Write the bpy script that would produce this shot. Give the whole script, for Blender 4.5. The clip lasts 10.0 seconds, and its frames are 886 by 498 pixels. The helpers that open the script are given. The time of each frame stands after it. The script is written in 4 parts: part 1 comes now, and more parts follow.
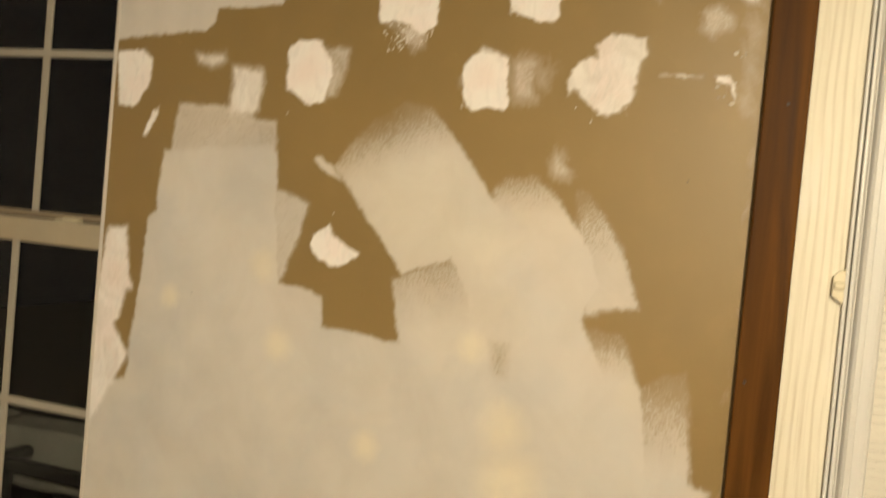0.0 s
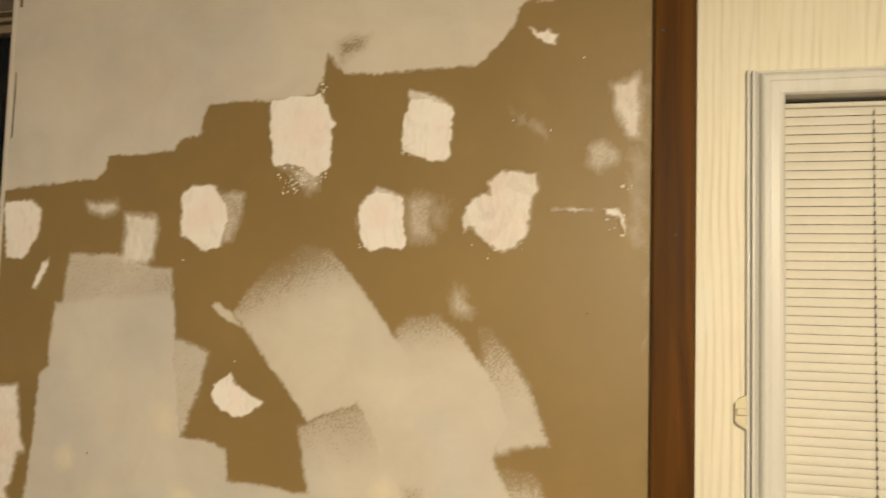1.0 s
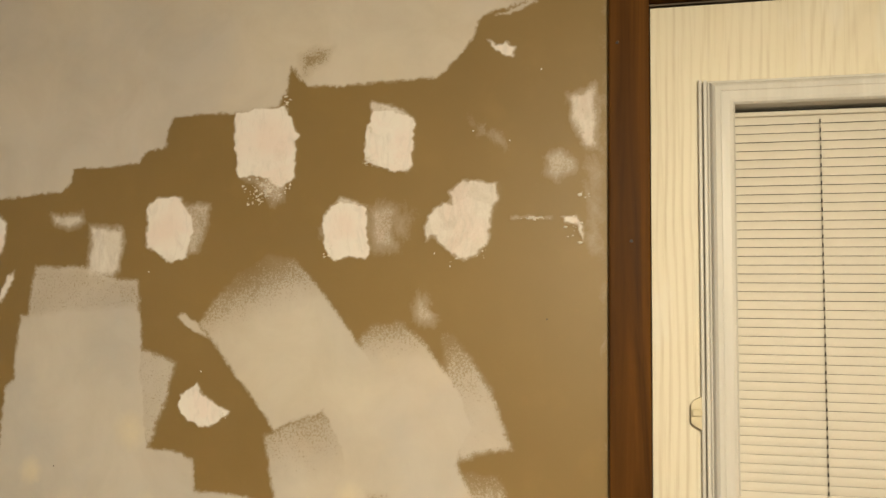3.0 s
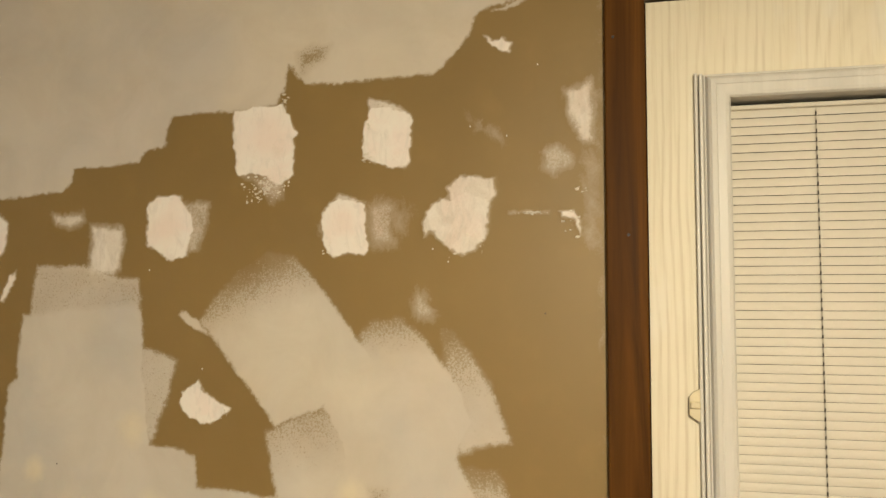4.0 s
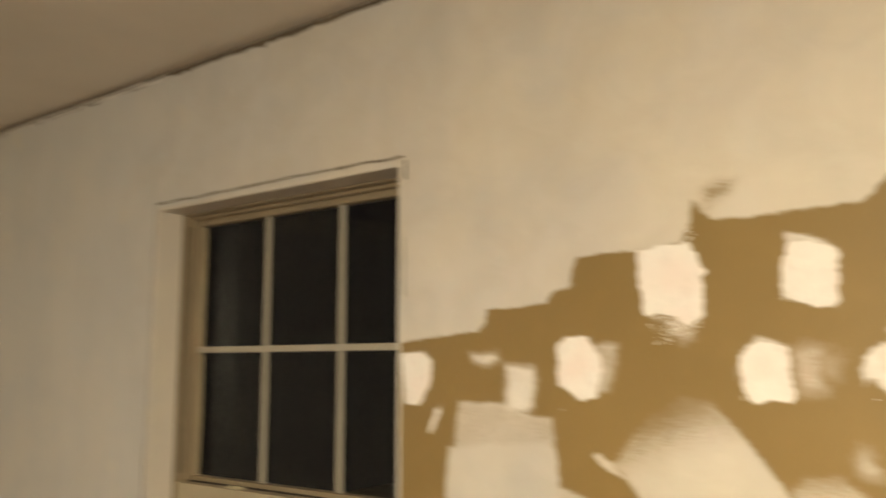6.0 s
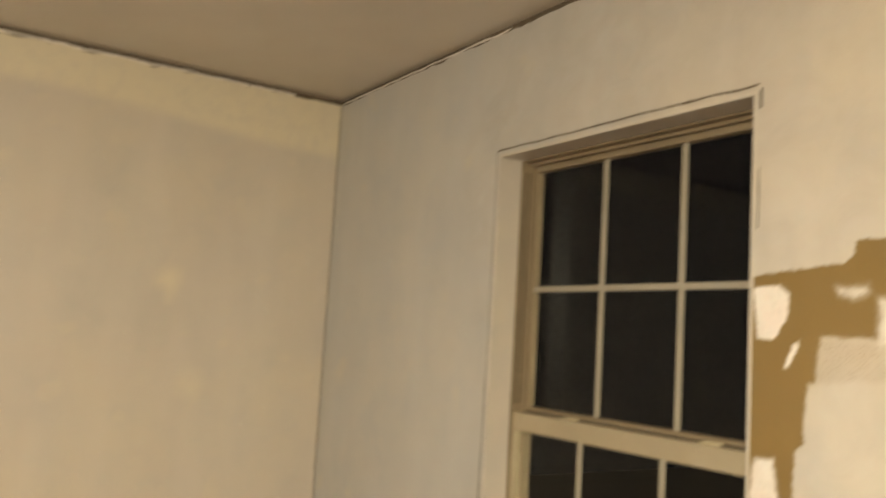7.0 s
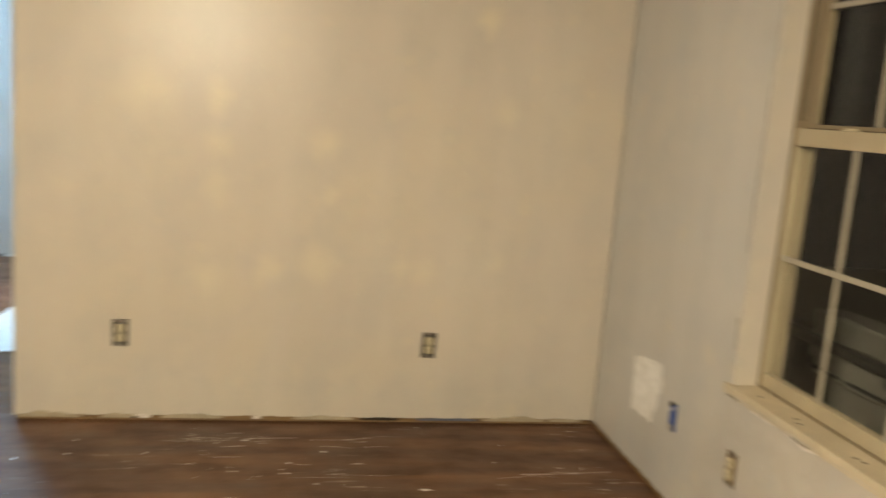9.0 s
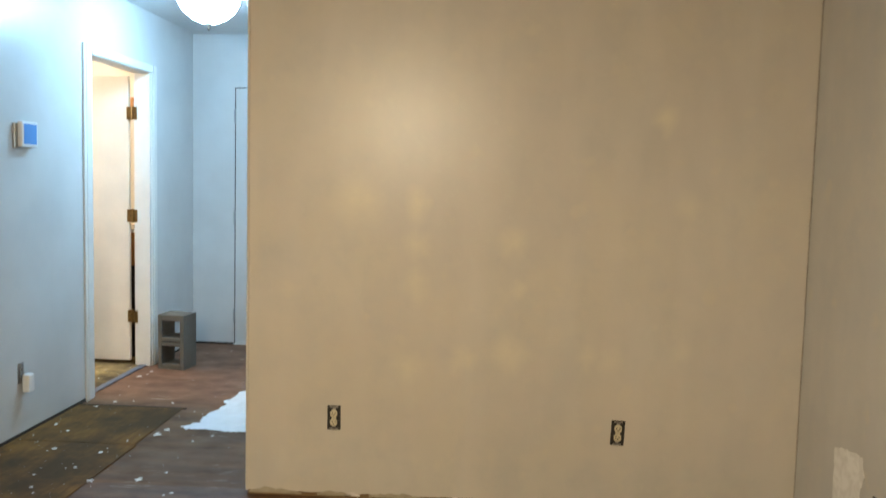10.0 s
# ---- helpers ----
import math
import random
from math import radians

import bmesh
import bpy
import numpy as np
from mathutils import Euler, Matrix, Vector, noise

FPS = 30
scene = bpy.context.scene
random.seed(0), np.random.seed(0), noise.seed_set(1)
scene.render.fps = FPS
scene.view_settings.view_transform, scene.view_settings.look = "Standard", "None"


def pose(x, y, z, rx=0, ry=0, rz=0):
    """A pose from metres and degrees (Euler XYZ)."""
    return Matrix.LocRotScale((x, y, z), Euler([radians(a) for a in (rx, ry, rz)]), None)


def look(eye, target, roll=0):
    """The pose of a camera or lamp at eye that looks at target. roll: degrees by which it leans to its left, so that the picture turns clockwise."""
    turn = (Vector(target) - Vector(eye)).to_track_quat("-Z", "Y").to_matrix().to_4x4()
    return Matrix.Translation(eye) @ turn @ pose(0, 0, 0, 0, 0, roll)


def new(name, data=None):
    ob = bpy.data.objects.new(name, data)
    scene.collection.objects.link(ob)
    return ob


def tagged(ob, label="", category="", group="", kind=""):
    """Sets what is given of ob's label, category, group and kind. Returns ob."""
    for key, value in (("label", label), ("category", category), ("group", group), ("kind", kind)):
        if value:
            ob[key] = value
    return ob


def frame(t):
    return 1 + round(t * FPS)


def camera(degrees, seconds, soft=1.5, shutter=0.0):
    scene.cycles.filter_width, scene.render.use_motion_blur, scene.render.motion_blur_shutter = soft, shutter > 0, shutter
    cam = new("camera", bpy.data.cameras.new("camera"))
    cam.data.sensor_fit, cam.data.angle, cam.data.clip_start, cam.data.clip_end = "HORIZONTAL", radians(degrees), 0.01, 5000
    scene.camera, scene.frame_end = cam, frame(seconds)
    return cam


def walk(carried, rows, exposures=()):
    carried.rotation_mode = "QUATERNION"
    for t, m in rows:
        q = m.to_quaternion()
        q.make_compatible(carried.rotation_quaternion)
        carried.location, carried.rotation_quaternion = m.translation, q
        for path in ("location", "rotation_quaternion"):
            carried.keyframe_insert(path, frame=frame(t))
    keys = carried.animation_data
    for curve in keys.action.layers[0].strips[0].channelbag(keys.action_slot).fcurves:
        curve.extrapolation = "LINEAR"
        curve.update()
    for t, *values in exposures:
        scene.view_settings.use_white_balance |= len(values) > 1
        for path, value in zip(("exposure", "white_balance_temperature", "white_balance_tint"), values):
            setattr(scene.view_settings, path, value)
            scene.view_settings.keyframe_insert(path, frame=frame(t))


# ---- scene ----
cam = camera(55.7, 10.0, shutter=0.7)
PATH = [
    (0, (3.031, -1.267, 1.404), (2.386, 0.625, 1.342), 5.2),
    (0.2, (3.055, -1.245, 1.450), (2.398, 0.640, 1.410), 4.2),
    (0.5, (3.052, -1.246, 1.481), (2.452, 0.662, 1.519), 2.9),
    (1, (3.07, -1.238, 1.496), (2.563, 0.691, 1.64), 1.6),
    (1.5, (3.079, -1.236, 1.498), (2.619, 0.704, 1.658), 1.2),
    (2, (3.083, -1.245, 1.492), (2.631, 0.696, 1.665), 1.0),
    (2.5, (3.09, -1.252, 1.495), (2.637, 0.688, 1.665), 1.0),
    (4, (3.108, -1.257, 1.489), (2.643, 0.681, 1.652), 0.3),
    (4.5, (3.105, -1.266, 1.495), (2.621, 0.668, 1.652), -0.0),
    (4.8, (3.099, -1.270, 1.503), (2.552, 0.649, 1.652), -0.5),
    (5, (3.085, -1.267, 1.537), (2.46, 0.628, 1.678), -1.2),
    (5.2, (3.061, -1.277, 1.570), (2.333, 0.580, 1.715), -1.4),
    (5.5, (3.047, -1.281, 1.591), (2.15, 0.496, 1.79), -1.0),
    (5.7, (3.081, -1.229, 1.618), (1.992, 0.43, 1.867), 0.6),
    (6, (3.029, -1.29, 1.645), (1.824, 0.283, 1.916), -0.1),
    (6.2, (3.002, -1.31, 1.654), (1.673, 0.157, 1.938), 0.3),
    (7.3, (2.977, -1.404, 1.466), (1.252, -0.404, 1.622), 4.1),
    (7.5, (3.008, -1.407, 1.424), (1.265, -0.432, 1.54), 4.3),
    (7.8, (3.061, -1.403, 1.352), (1.253, -0.548, 1.370), 4.8),
    (8, (3.123, -1.416, 1.309), (1.274, -0.66, 1.211), 4.7),
    (8.2, (3.190, -1.425, 1.312), (1.328, -0.737, 1.071), 3.9),
    (8.5, (3.278, -1.328, 1.266), (1.385, -0.748, 0.978), 4.5),
    (8.7, (3.292, -1.36, 1.315), (1.39, -0.834, 0.992), 3.4),
    (9, (3.336, -1.349, 1.309), (1.396, -0.987, 0.984), 4.5),
    (9.5, (3.441, -1.313, 1.377), (1.463, -1.383, 1.093), 2.0),
    (10, (3.548, -1.331, 1.398), (1.558, -1.438, 1.235), 1.4),
]
walk(cam, [(t, look(eye, target, roll)) for t, eye, target, roll in PATH],
     [(0, -0.25), (1, -0.37), (2.5, -0.44), (4.5, -0.44), (5, -0.33), (5.2, -0.25), (5.7, -0.02), (6.2, 0.14), (7.3, 0.36), (8.5, 0.37), (9, 0.31), (9.5, 0.1), (10, -0.08)])

# ---------------------------------------------------------------- light
world = bpy.data.worlds.new("night")
scene.world = world
world.use_nodes = True
world.node_tree.nodes["Background"].inputs[0].default_value = (0.010, 0.011, 0.014, 1)
world.node_tree.nodes["Background"].inputs[1].default_value = 0.15


def point_lamp(name, at, watts, colour, radius):
    data = bpy.data.lights.new(name, "POINT")
    data.energy, data.color, data.shadow_soft_size = watts, colour, radius
    ob = new(name, data)
    ob.location = at
    return ob


point_lamp("room_lamp_light", (3.5, -2.06, 1.93), 228, (1.0, 0.862, 0.605), 0.12)
point_lamp("bath_lamp_light", (-1.85, -5.2, 2.2), 80, (1.0, 0.90, 0.74), 0.12)

# ---------------------------------------------------------------- helpers for building


def part(name, bm, material, parent=None, label="", smooth=False):
    me = bpy.data.meshes.new(name)
    bmesh.ops.recalc_face_normals(bm, faces=bm.faces)
    bm.to_mesh(me)
    bm.free()
    if smooth:
        for p in me.polygons:
            p.use_smooth = True
    if material:
        me.materials.append(material)
    ob = new(name, me)
    if parent:
        ob.parent = parent
    if label:
        tagged(ob, label=label)
    return ob


def add_box(bm, x0, x1, y0, y1, z0, z1):
    v = [bm.verts.new((x, y, z)) for x in (x0, x1) for y in (y0, y1) for z in (z0, z1)]
    for f in ((0, 1, 3, 2), (4, 6, 7, 5), (0, 4, 5, 1), (2, 3, 7, 6), (0, 2, 6, 4), (1, 5, 7, 3)):
        bm.faces.new([v[i] for i in f])


def boxes(*many, bevel=0.0):
    bm = bmesh.new()
    for b in many:
        add_box(bm, *b)
    if bevel:
        bmesh.ops.bevel(bm, geom=bm.edges[:], offset=bevel, segments=2, affect="EDGES", profile=0.5)
    return bm


def lathe(points, steps=32, at=(0, 0, 0)):
    """A turned body round z, from (radius, height) pairs."""
    bm = bmesh.new()
    rings = []
    for r, h in points:
        rings.append([bm.verts.new((at[0] + r * math.cos(2 * math.pi * i / steps), at[1] + r * math.sin(2 * math.pi * i / steps), at[2] + h)) for i in range(steps)])
    for a, b in zip(rings, rings[1:]):
        for i in range(steps):
            bm.faces.new((a[i], a[(i + 1) % steps], b[(i + 1) % steps], b[i]))
    bm.faces.new(rings[0])
    bm.faces.new(rings[-1])
    return bm


def prism(points, thick, axis="y", at=0.0):
    """A flat outline of (u, v) pairs given thickness along an axis."""
    bm = bmesh.new()
    put = {"y": lambda u, v, w: (u, w, v), "x": lambda u, v, w: (w, u, v), "z": lambda u, v, w: (u, v, w)}[axis]
    a = [bm.verts.new(put(u, v, at)) for u, v in points]
    b = [bm.verts.new(put(u, v, at + thick)) for u, v in points]
    bm.faces.new(a)
    bm.faces.new(b[::-1])
    n = len(points)
    for i in range(n):
        bm.faces.new((a[i], a[(i + 1) % n], b[(i + 1) % n], b[i]))
    return bm


def thing(name, label, category, at=(0, 0, 0), group="", kind=""):
    ob = new(name)
    ob.empty_display_size = 0.05
    ob.location = at
    return tagged(ob, label, category, group, kind)


def jag(u, v, size=0.006):
    """A ragged offset along an edge."""
    return size * (noise.noise((u * 9, v, 1)) + 0.6 * noise.noise((u * 38, v, 5)) + 0.3 * noise.noise((u * 120, v, 9)))


# ---------------------------------------------------------------- materials


class Tree:
    def __init__(self, name):
        self.mat = bpy.data.materials.new(name)
        self.mat.use_nodes = True
        self.t = self.mat.node_tree
        self.bsdf = self.t.nodes["Principled BSDF"]
        self.pos = self.t.nodes.new("ShaderNodeNewGeometry").outputs["Position"]

    def node(self, kind, **inputs):
        n = self.t.nodes.new(kind)
        for k, v in inputs.items():
            self.put(v, n.inputs[k.replace("_", " ")])
        return n

    def put(self, v, socket):
        if isinstance(v, bpy.types.NodeSocket):
            self.t.links.new(v, socket)
        else:
            socket.default_value = v

    def stretched(self, s):
        n = self.t.nodes.new("ShaderNodeVectorMath")
        n.operation = "MULTIPLY"
        self.put(self.pos, n.inputs[0])
        n.inputs[1].default_value = s
        return n.outputs[0]

    def noise(self, scale, detail=4.0, rough=0.55, vector=None, distort=0.0):
        n = self.node("ShaderNodeTexNoise", Scale=scale, Detail=detail, Roughness=rough, Distortion=distort)
        self.put(vector or self.pos, n.inputs["Vector"])
        return n.outputs["Fac"]

    def math(self, op, a, b=0.0, c=0.0, clamp=False):
        n = self.t.nodes.new("ShaderNodeMath")
        n.operation, n.use_clamp = op, clamp
        for i, v in enumerate((a, b, c)):
            self.put(v, n.inputs[i])
        return n.outputs[0]

    def ramp(self, v, lo, hi, to0=0.0, to1=1.0):
        n = self.t.nodes.new("ShaderNodeMapRange")
        n.clamp = True
        for i, x in enumerate((v, lo, hi, to0, to1)):
            self.put(x, n.inputs[i])
        return n.outputs[0]

    def mix(self, fac, a, b):
        n = self.t.nodes.new("ShaderNodeMix")
        n.data_type = "RGBA"
        self.put(fac, n.inputs["Factor"])
        for v, i in ((a, 6), (b, 7)):
            self.put((*v, 1) if isinstance(v, tuple) and len(v) == 3 else v, n.inputs[i])
        return n.outputs[2]

    def bump(self, height, strength, distance=0.01):
        n = self.node("ShaderNodeBump", Strength=strength, Distance=distance, Height=height)
        self.put(n.outputs[0], self.bsdf.inputs["Normal"])

    def done(self, colour, rough, metal=0.0, spec=None):
        self.put((*colour, 1) if isinstance(colour, tuple) and len(colour) == 3 else colour, self.bsdf.inputs["Base Color"])
        self.put(rough, self.bsdf.inputs["Roughness"])
        self.bsdf.inputs["Metallic"].default_value = metal
        if spec is not None:
            self.bsdf.inputs["Specular IOR Level"].default_value = spec
        return self.mat


def shade(c, k):
    return tuple(min(1.0, v * k) for v in c)


def plain(name, colour, rough=0.5, vary=0.12, scale=6.0, fine=90.0, bump=0.06, metal=0.0, spec=None):
    t = Tree(name)
    big, small = t.noise(scale), t.noise(fine, 3)
    c = t.mix(t.ramp(big, 0.3, 0.7), shade(colour, 1 - vary), shade(colour, 1 + vary))
    c = t.mix(t.ramp(small, 0.35, 0.8, 0, 0.35), c, shade(colour, 1 - 1.6 * vary))
    t.bump(small, bump)
    return t.done(c, t.ramp(big, 0.3, 0.7, rough - 0.06, rough + 0.06), metal, spec)


GREIGE, TAN, MUD = (0.575, 0.524, 0.462), (0.232, 0.153, 0.050), (0.80, 0.762, 0.715)
GREIGE_Y, GREIGE_G = (0.602, 0.545, 0.455), (0.525, 0.495, 0.45)
COAT = (GREIGE, GREIGE_Y, GREIGE_G)
COOL_COAT = ((0.535, 0.52, 0.50), (0.565, 0.537, 0.495), (0.50, 0.495, 0.485))
GREY_COAT = ((0.555, 0.53, 0.475), (0.60, 0.56, 0.485), (0.485, 0.472, 0.435))


def greige(t, base=None, patchy=1.0):
    """Thin roller coat of greige primer: patchy, with faint roller lanes."""
    GREIGE, GREIGE_Y, GREIGE_G = base or COAT
    big = t.noise(1.7, 3, 0.6, distort=0.5)
    mid = t.noise(5.5, 4, 0.6)
    lanes = t.noise(3.0, 2, vector=t.stretched((1.6, 1.6, 0.35)))
    c = t.mix(t.ramp(big, 0.40, 0.60), GREIGE, GREIGE_Y)
    c = t.mix(t.ramp(mid, 0.45, 0.66, 0, 0.3 + 0.5 * patchy), c, GREIGE_G)
    c = t.mix(t.ramp(lanes, 0.45, 0.70, 0, 0.5), c, shade(GREIGE, 1.12))
    smear = t.noise(2.2, 4, 0.5, vector=t.stretched((1.3, 1.3, 0.7)), distort=0.3)
    c = t.mix(t.ramp(smear, 0.48, 0.72, 0, 0.40 * patchy), c, shade(GREIGE_G, 0.92))
    dab = t.noise(9, 2, 0.4)
    return t.mix(t.ramp(dab, 0.64, 0.74, 0, 0.3), c, (0.66, 0.59, 0.46))


def wall_paint(name, colour=None):
    t = Tree(name)
    roller = t.noise(420, 2)
    t.bump(t.math("ADD", roller, t.math("MULTIPLY", t.noise(6, 2), 2.0)), 0.06, 0.003)
    if colour is None:
        c = greige(t)
    else:
        c = t.mix(t.ramp(t.noise(2.2, 4), 0.3, 0.7), shade(colour, 0.93), shade(colour, 1.06))
    return t.done(c, t.ramp(t.noise(2.5, 3), 0.3, 0.7, 0.30, 0.40), spec=0.5)


def patched_paint(name, thinnest, cooling):
    """Tan wall, primer strokes and wall filler, laid on by the mesh's paint masks."""
    t = Tree(name)
    mask = t.t.nodes.new("ShaderNodeVertexColor")
    mask.layer_name = "paint"
    sep = t.node("ShaderNodeSeparateColor", Color=mask.outputs[0])
    bristle = t.noise(270, 3, 0.7)
    blot = t.noise(60, 4, 0.6)
    edge = t.math("ADD", t.math("MULTIPLY", t.math("SUBTRACT", bristle, 0.5), 1.7), t.math("MULTIPLY", t.math("SUBTRACT", blot, 0.5), 0.6))
    dabs = t.ramp(t.math("ADD", sep.outputs[0], t.math("MULTIPLY", edge, 0.85)), 0.36, 0.60)
    film = t.ramp(t.math("ADD", sep.outputs[0], t.math("MULTIPLY", t.math("SUBTRACT", t.noise(16, 4, 0.6), 0.5), 0.35)), 0.16, 0.84)
    cover = t.math("ADD", t.math("MULTIPLY", dabs, 0.44), t.math("MULTIPLY", film, 0.56))
    smear = t.math("ADD", t.math("MULTIPLY", t.math("SUBTRACT", t.noise(1.0, 4, 0.6, vector=t.stretched((30, 30, 17)), distort=1.2), 0.5), 0.62), t.math("MULTIPLY", t.math("SUBTRACT", bristle, 0.5), 0.24))
    crumbs = t.math("MULTIPLY", t.ramp(t.math("ADD", sep.outputs[1], t.math("MULTIPLY", edge, 0.42)), 0.42, 0.58), t.ramp(sep.outputs[1], 0.42, 0.75, 0.25, 1.0))
    mudcover = t.math("ADD", t.math("MULTIPLY", t.ramp(t.math("ADD", sep.outputs[1], smear), 0.16, 0.84), 0.6), t.math("MULTIPLY", crumbs, 0.4))
    tan = t.mix(t.ramp(t.noise(3.5, 4), 0.3, 0.7), shade(TAN, 0.93), shade(TAN, 1.07))
    tan = t.mix(t.ramp(t.noise(14, 4), 0.55, 0.8, 0, 0.3), tan, shade(TAN, 1.25))
    thin = t.ramp(t.noise(8, 5, 0.65, distort=0.8), 0.3, 0.62, thinnest, 1.0)
    coat = greige(t, None, 1.0 if cooling else 0.35)
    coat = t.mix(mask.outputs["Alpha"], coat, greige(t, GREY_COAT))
    if cooling:  # a greyer batch of primer on the far half of the wall
        x = t.node("ShaderNodeSeparateXYZ", Vector=t.pos).outputs[0]
        batch = t.ramp(t.math("ADD", x, t.math("MULTIPLY", t.noise(1.3, 3), 0.7)), 1.3, 2.5, 1.0, 0.0)
        coat = t.mix(batch, coat, greige(t, COOL_COAT))
        thin = t.math("MAXIMUM", thin, batch)
    c = t.mix(t.math("MULTIPLY", cover, thin), tan, t.mix(t.math("MULTIPLY", sep.outputs[2], t.ramp(t.noise(22, 4, 0.6), 0.25, 0.55, 0.55, 1.0)), coat, (0.70, 0.635, 0.49)))
    mud = t.mix(t.ramp(t.noise(15, 3, distort=0.6), 0.46, 0.62), MUD, (MUD[0], MUD[1] * 0.945, MUD[2] * 0.945))
    ridge = t.noise(1.0, 4, 0.6, vector=t.stretched((60, 60, 22)), distort=1.4)
    mud = t.mix(t.ramp(ridge, 0.50, 0.70, 0, 0.7), mud, shade(MUD, 0.82))
    mud = t.mix(t.ramp(t.noise(80, 3), 0.5, 0.75, 0, 0.35), mud, shade(MUD, 1.08))
    mud = t.mix(t.math("MULTIPLY", sep.outputs[2], 0.75), mud, (0.79, 0.68, 0.625))
    c = t.mix(mudcover, c, mud)
    h = t.math("ADD", t.math("MULTIPLY", cover, 0.5), t.math("MULTIPLY", mudcover, 0.35))
    h = t.math("ADD", h, t.math("MULTIPLY", t.noise(420, 2), 0.25))
    t.bump(h, 0.10, 0.002)
    r = t.math("ADD", 0.46, t.math("MULTIPLY", cover, -0.12))
    return t.done(c, t.math("ADD", r, t.math("MULTIPLY", mudcover, 0.3)), spec=0.5)


def grained(name, dark, light, rough, across=70.0, along=3.0, axis=2, bump=0.15, spec=0.4):
    t = Tree(name)
    s = [across, across, across]
    s[axis] = along
    wav = t.noise(1.0, 5, 0.6, vector=t.stretched(tuple(s)), distort=1.2)
    s[axis] = along * 0.4
    broad = t.noise(0.22, 3, 0.5, vector=t.stretched(tuple(s)), distort=2.0)
    c = t.mix(t.ramp(wav, 0.32, 0.68), dark, light)
    c = t.mix(t.ramp(broad, 0.35, 0.7, 0, 0.5), c, shade(dark, 0.85))
    t.bump(wav, bump, 0.002)
    return t.done(c, t.ramp(wav, 0.3, 0.7, rough - 0.08, rough + 0.08), spec=spec)


def pickled_oak():
    """Whitewashed oak: cathedral rings, open pores and a worn pale wash."""
    t = Tree("pickled_oak")
    x, _, z = t.node("ShaderNodeSeparateXYZ", Vector=t.pos).outputs
    bend = t.noise(1.0, 3, 0.5, vector=t.stretched((7, 7, 1.6)))
    dx = t.math("MULTIPLY", t.math("SUBTRACT", x, 3.425), 10.0)
    dz = t.math("MULTIPLY", t.math("SUBTRACT", z, 1.55), 1.3)
    ring = t.math("SQRT", t.math("ADD", t.math("MULTIPLY", dx, dx), t.math("MULTIPLY", dz, dz)))
    wave = t.math("SINE", t.math("MULTIPLY", t.math("ADD", ring, t.math("MULTIPLY", bend, 0.55)), 50.0))
    pores = t.noise(1.0, 5, 0.65, vector=t.stretched((230, 230, 6)))
    broad = t.noise(1.0, 3, 0.5, vector=t.stretched((9, 9, 0.8)), distort=1.0)
    line = t.math("MULTIPLY", t.ramp(wave, 0.1, 0.95), t.ramp(pores, 0.30, 0.62))
    c = t.mix(t.ramp(broad, 0.3, 0.7), (0.68, 0.622, 0.475), (0.735, 0.69, 0.565))
    c = t.mix(t.math("MULTIPLY", line, t.ramp(broad, 0.35, 0.65, 0.12, 0.45)), c, (0.44, 0.36, 0.225))
    c = t.mix(t.ramp(pores, 0.52, 0.72, 0, 0.40), c, (0.50, 0.435, 0.31))
    c = t.mix(t.ramp(t.noise(14, 4, 0.6, vector=t.stretched((1, 1, 0.35))), 0.56, 0.7, 0, 0.5), c, (0.72, 0.70, 0.635))
    t.bump(t.math("ADD", pores, t.math("MULTIPLY", line, -0.5)), 0.16, 0.002)
    return t.done(c, t.ramp(broad, 0.3, 0.7, 0.42, 0.55), spec=0.4)


def subfloor(name="subfloor", lo=(0.075, 0.030, 0.012), hi=(0.165, 0.078, 0.035), deep=(0.034, 0.014, 0.008), gloss=0.34, redder=False):
    """Worn red-brown subfloor with scrapes of old paint and glue."""
    t = Tree(name)
    big, mid = t.noise(1.6, 4, 0.6), t.noise(5, 5, 0.6, vector=t.stretched((1.5, 0.8, 1)))
    c = t.mix(t.ramp(big, 0.32, 0.68), lo, hi)
    c = t.mix(t.ramp(mid, 0.50, 0.72, 0, 0.6), c, deep)
    lane = t.noise(1.0, 3, 0.5, vector=t.stretched((9, 0.7, 1)))
    c = t.mix(t.ramp(lane, 0.45, 0.62, 0, 0.55), c, shade(deep, 1.3))
    c = t.mix(t.ramp(lane, 0.42, 0.30, 0, 0.45), c, shade(hi, 1.25))
    if redder:  # an older reddish stain survives on the far boards
        x = t.node("ShaderNodeSeparateXYZ", Vector=t.pos).outputs[0]
        far = t.ramp(t.math("ADD", x, t.math("MULTIPLY", t.noise(2.5, 4), 0.6)), -1.35, -0.80, 1.0, 0.0)
        c = t.mix(far, c, t.mix(t.ramp(mid, 0.35, 0.7), (0.205, 0.092, 0.045), (0.115, 0.052, 0.026)))
    scr = t.noise(1.0, 4, 0.6, vector=t.stretched((75, 5, 1)), distort=0.6)
    where = t.noise(2.3, 3)
    scr = t.math("MULTIPLY", t.ramp(scr, 0.62, 0.68), t.ramp(where, 0.54, 0.64))
    c = t.mix(t.math("MULTIPLY", scr, 0.75), c, (0.60, 0.54, 0.47))
    fleck = t.ramp(t.noise(48, 2), 0.78, 0.80)
    c = t.mix(fleck, c, (0.68, 0.66, 0.63))
    t.bump(t.noise(90, 4), 0.25, 0.004)
    return t.done(c, t.ramp(mid, 0.3, 0.7, gloss, gloss + 0.26))


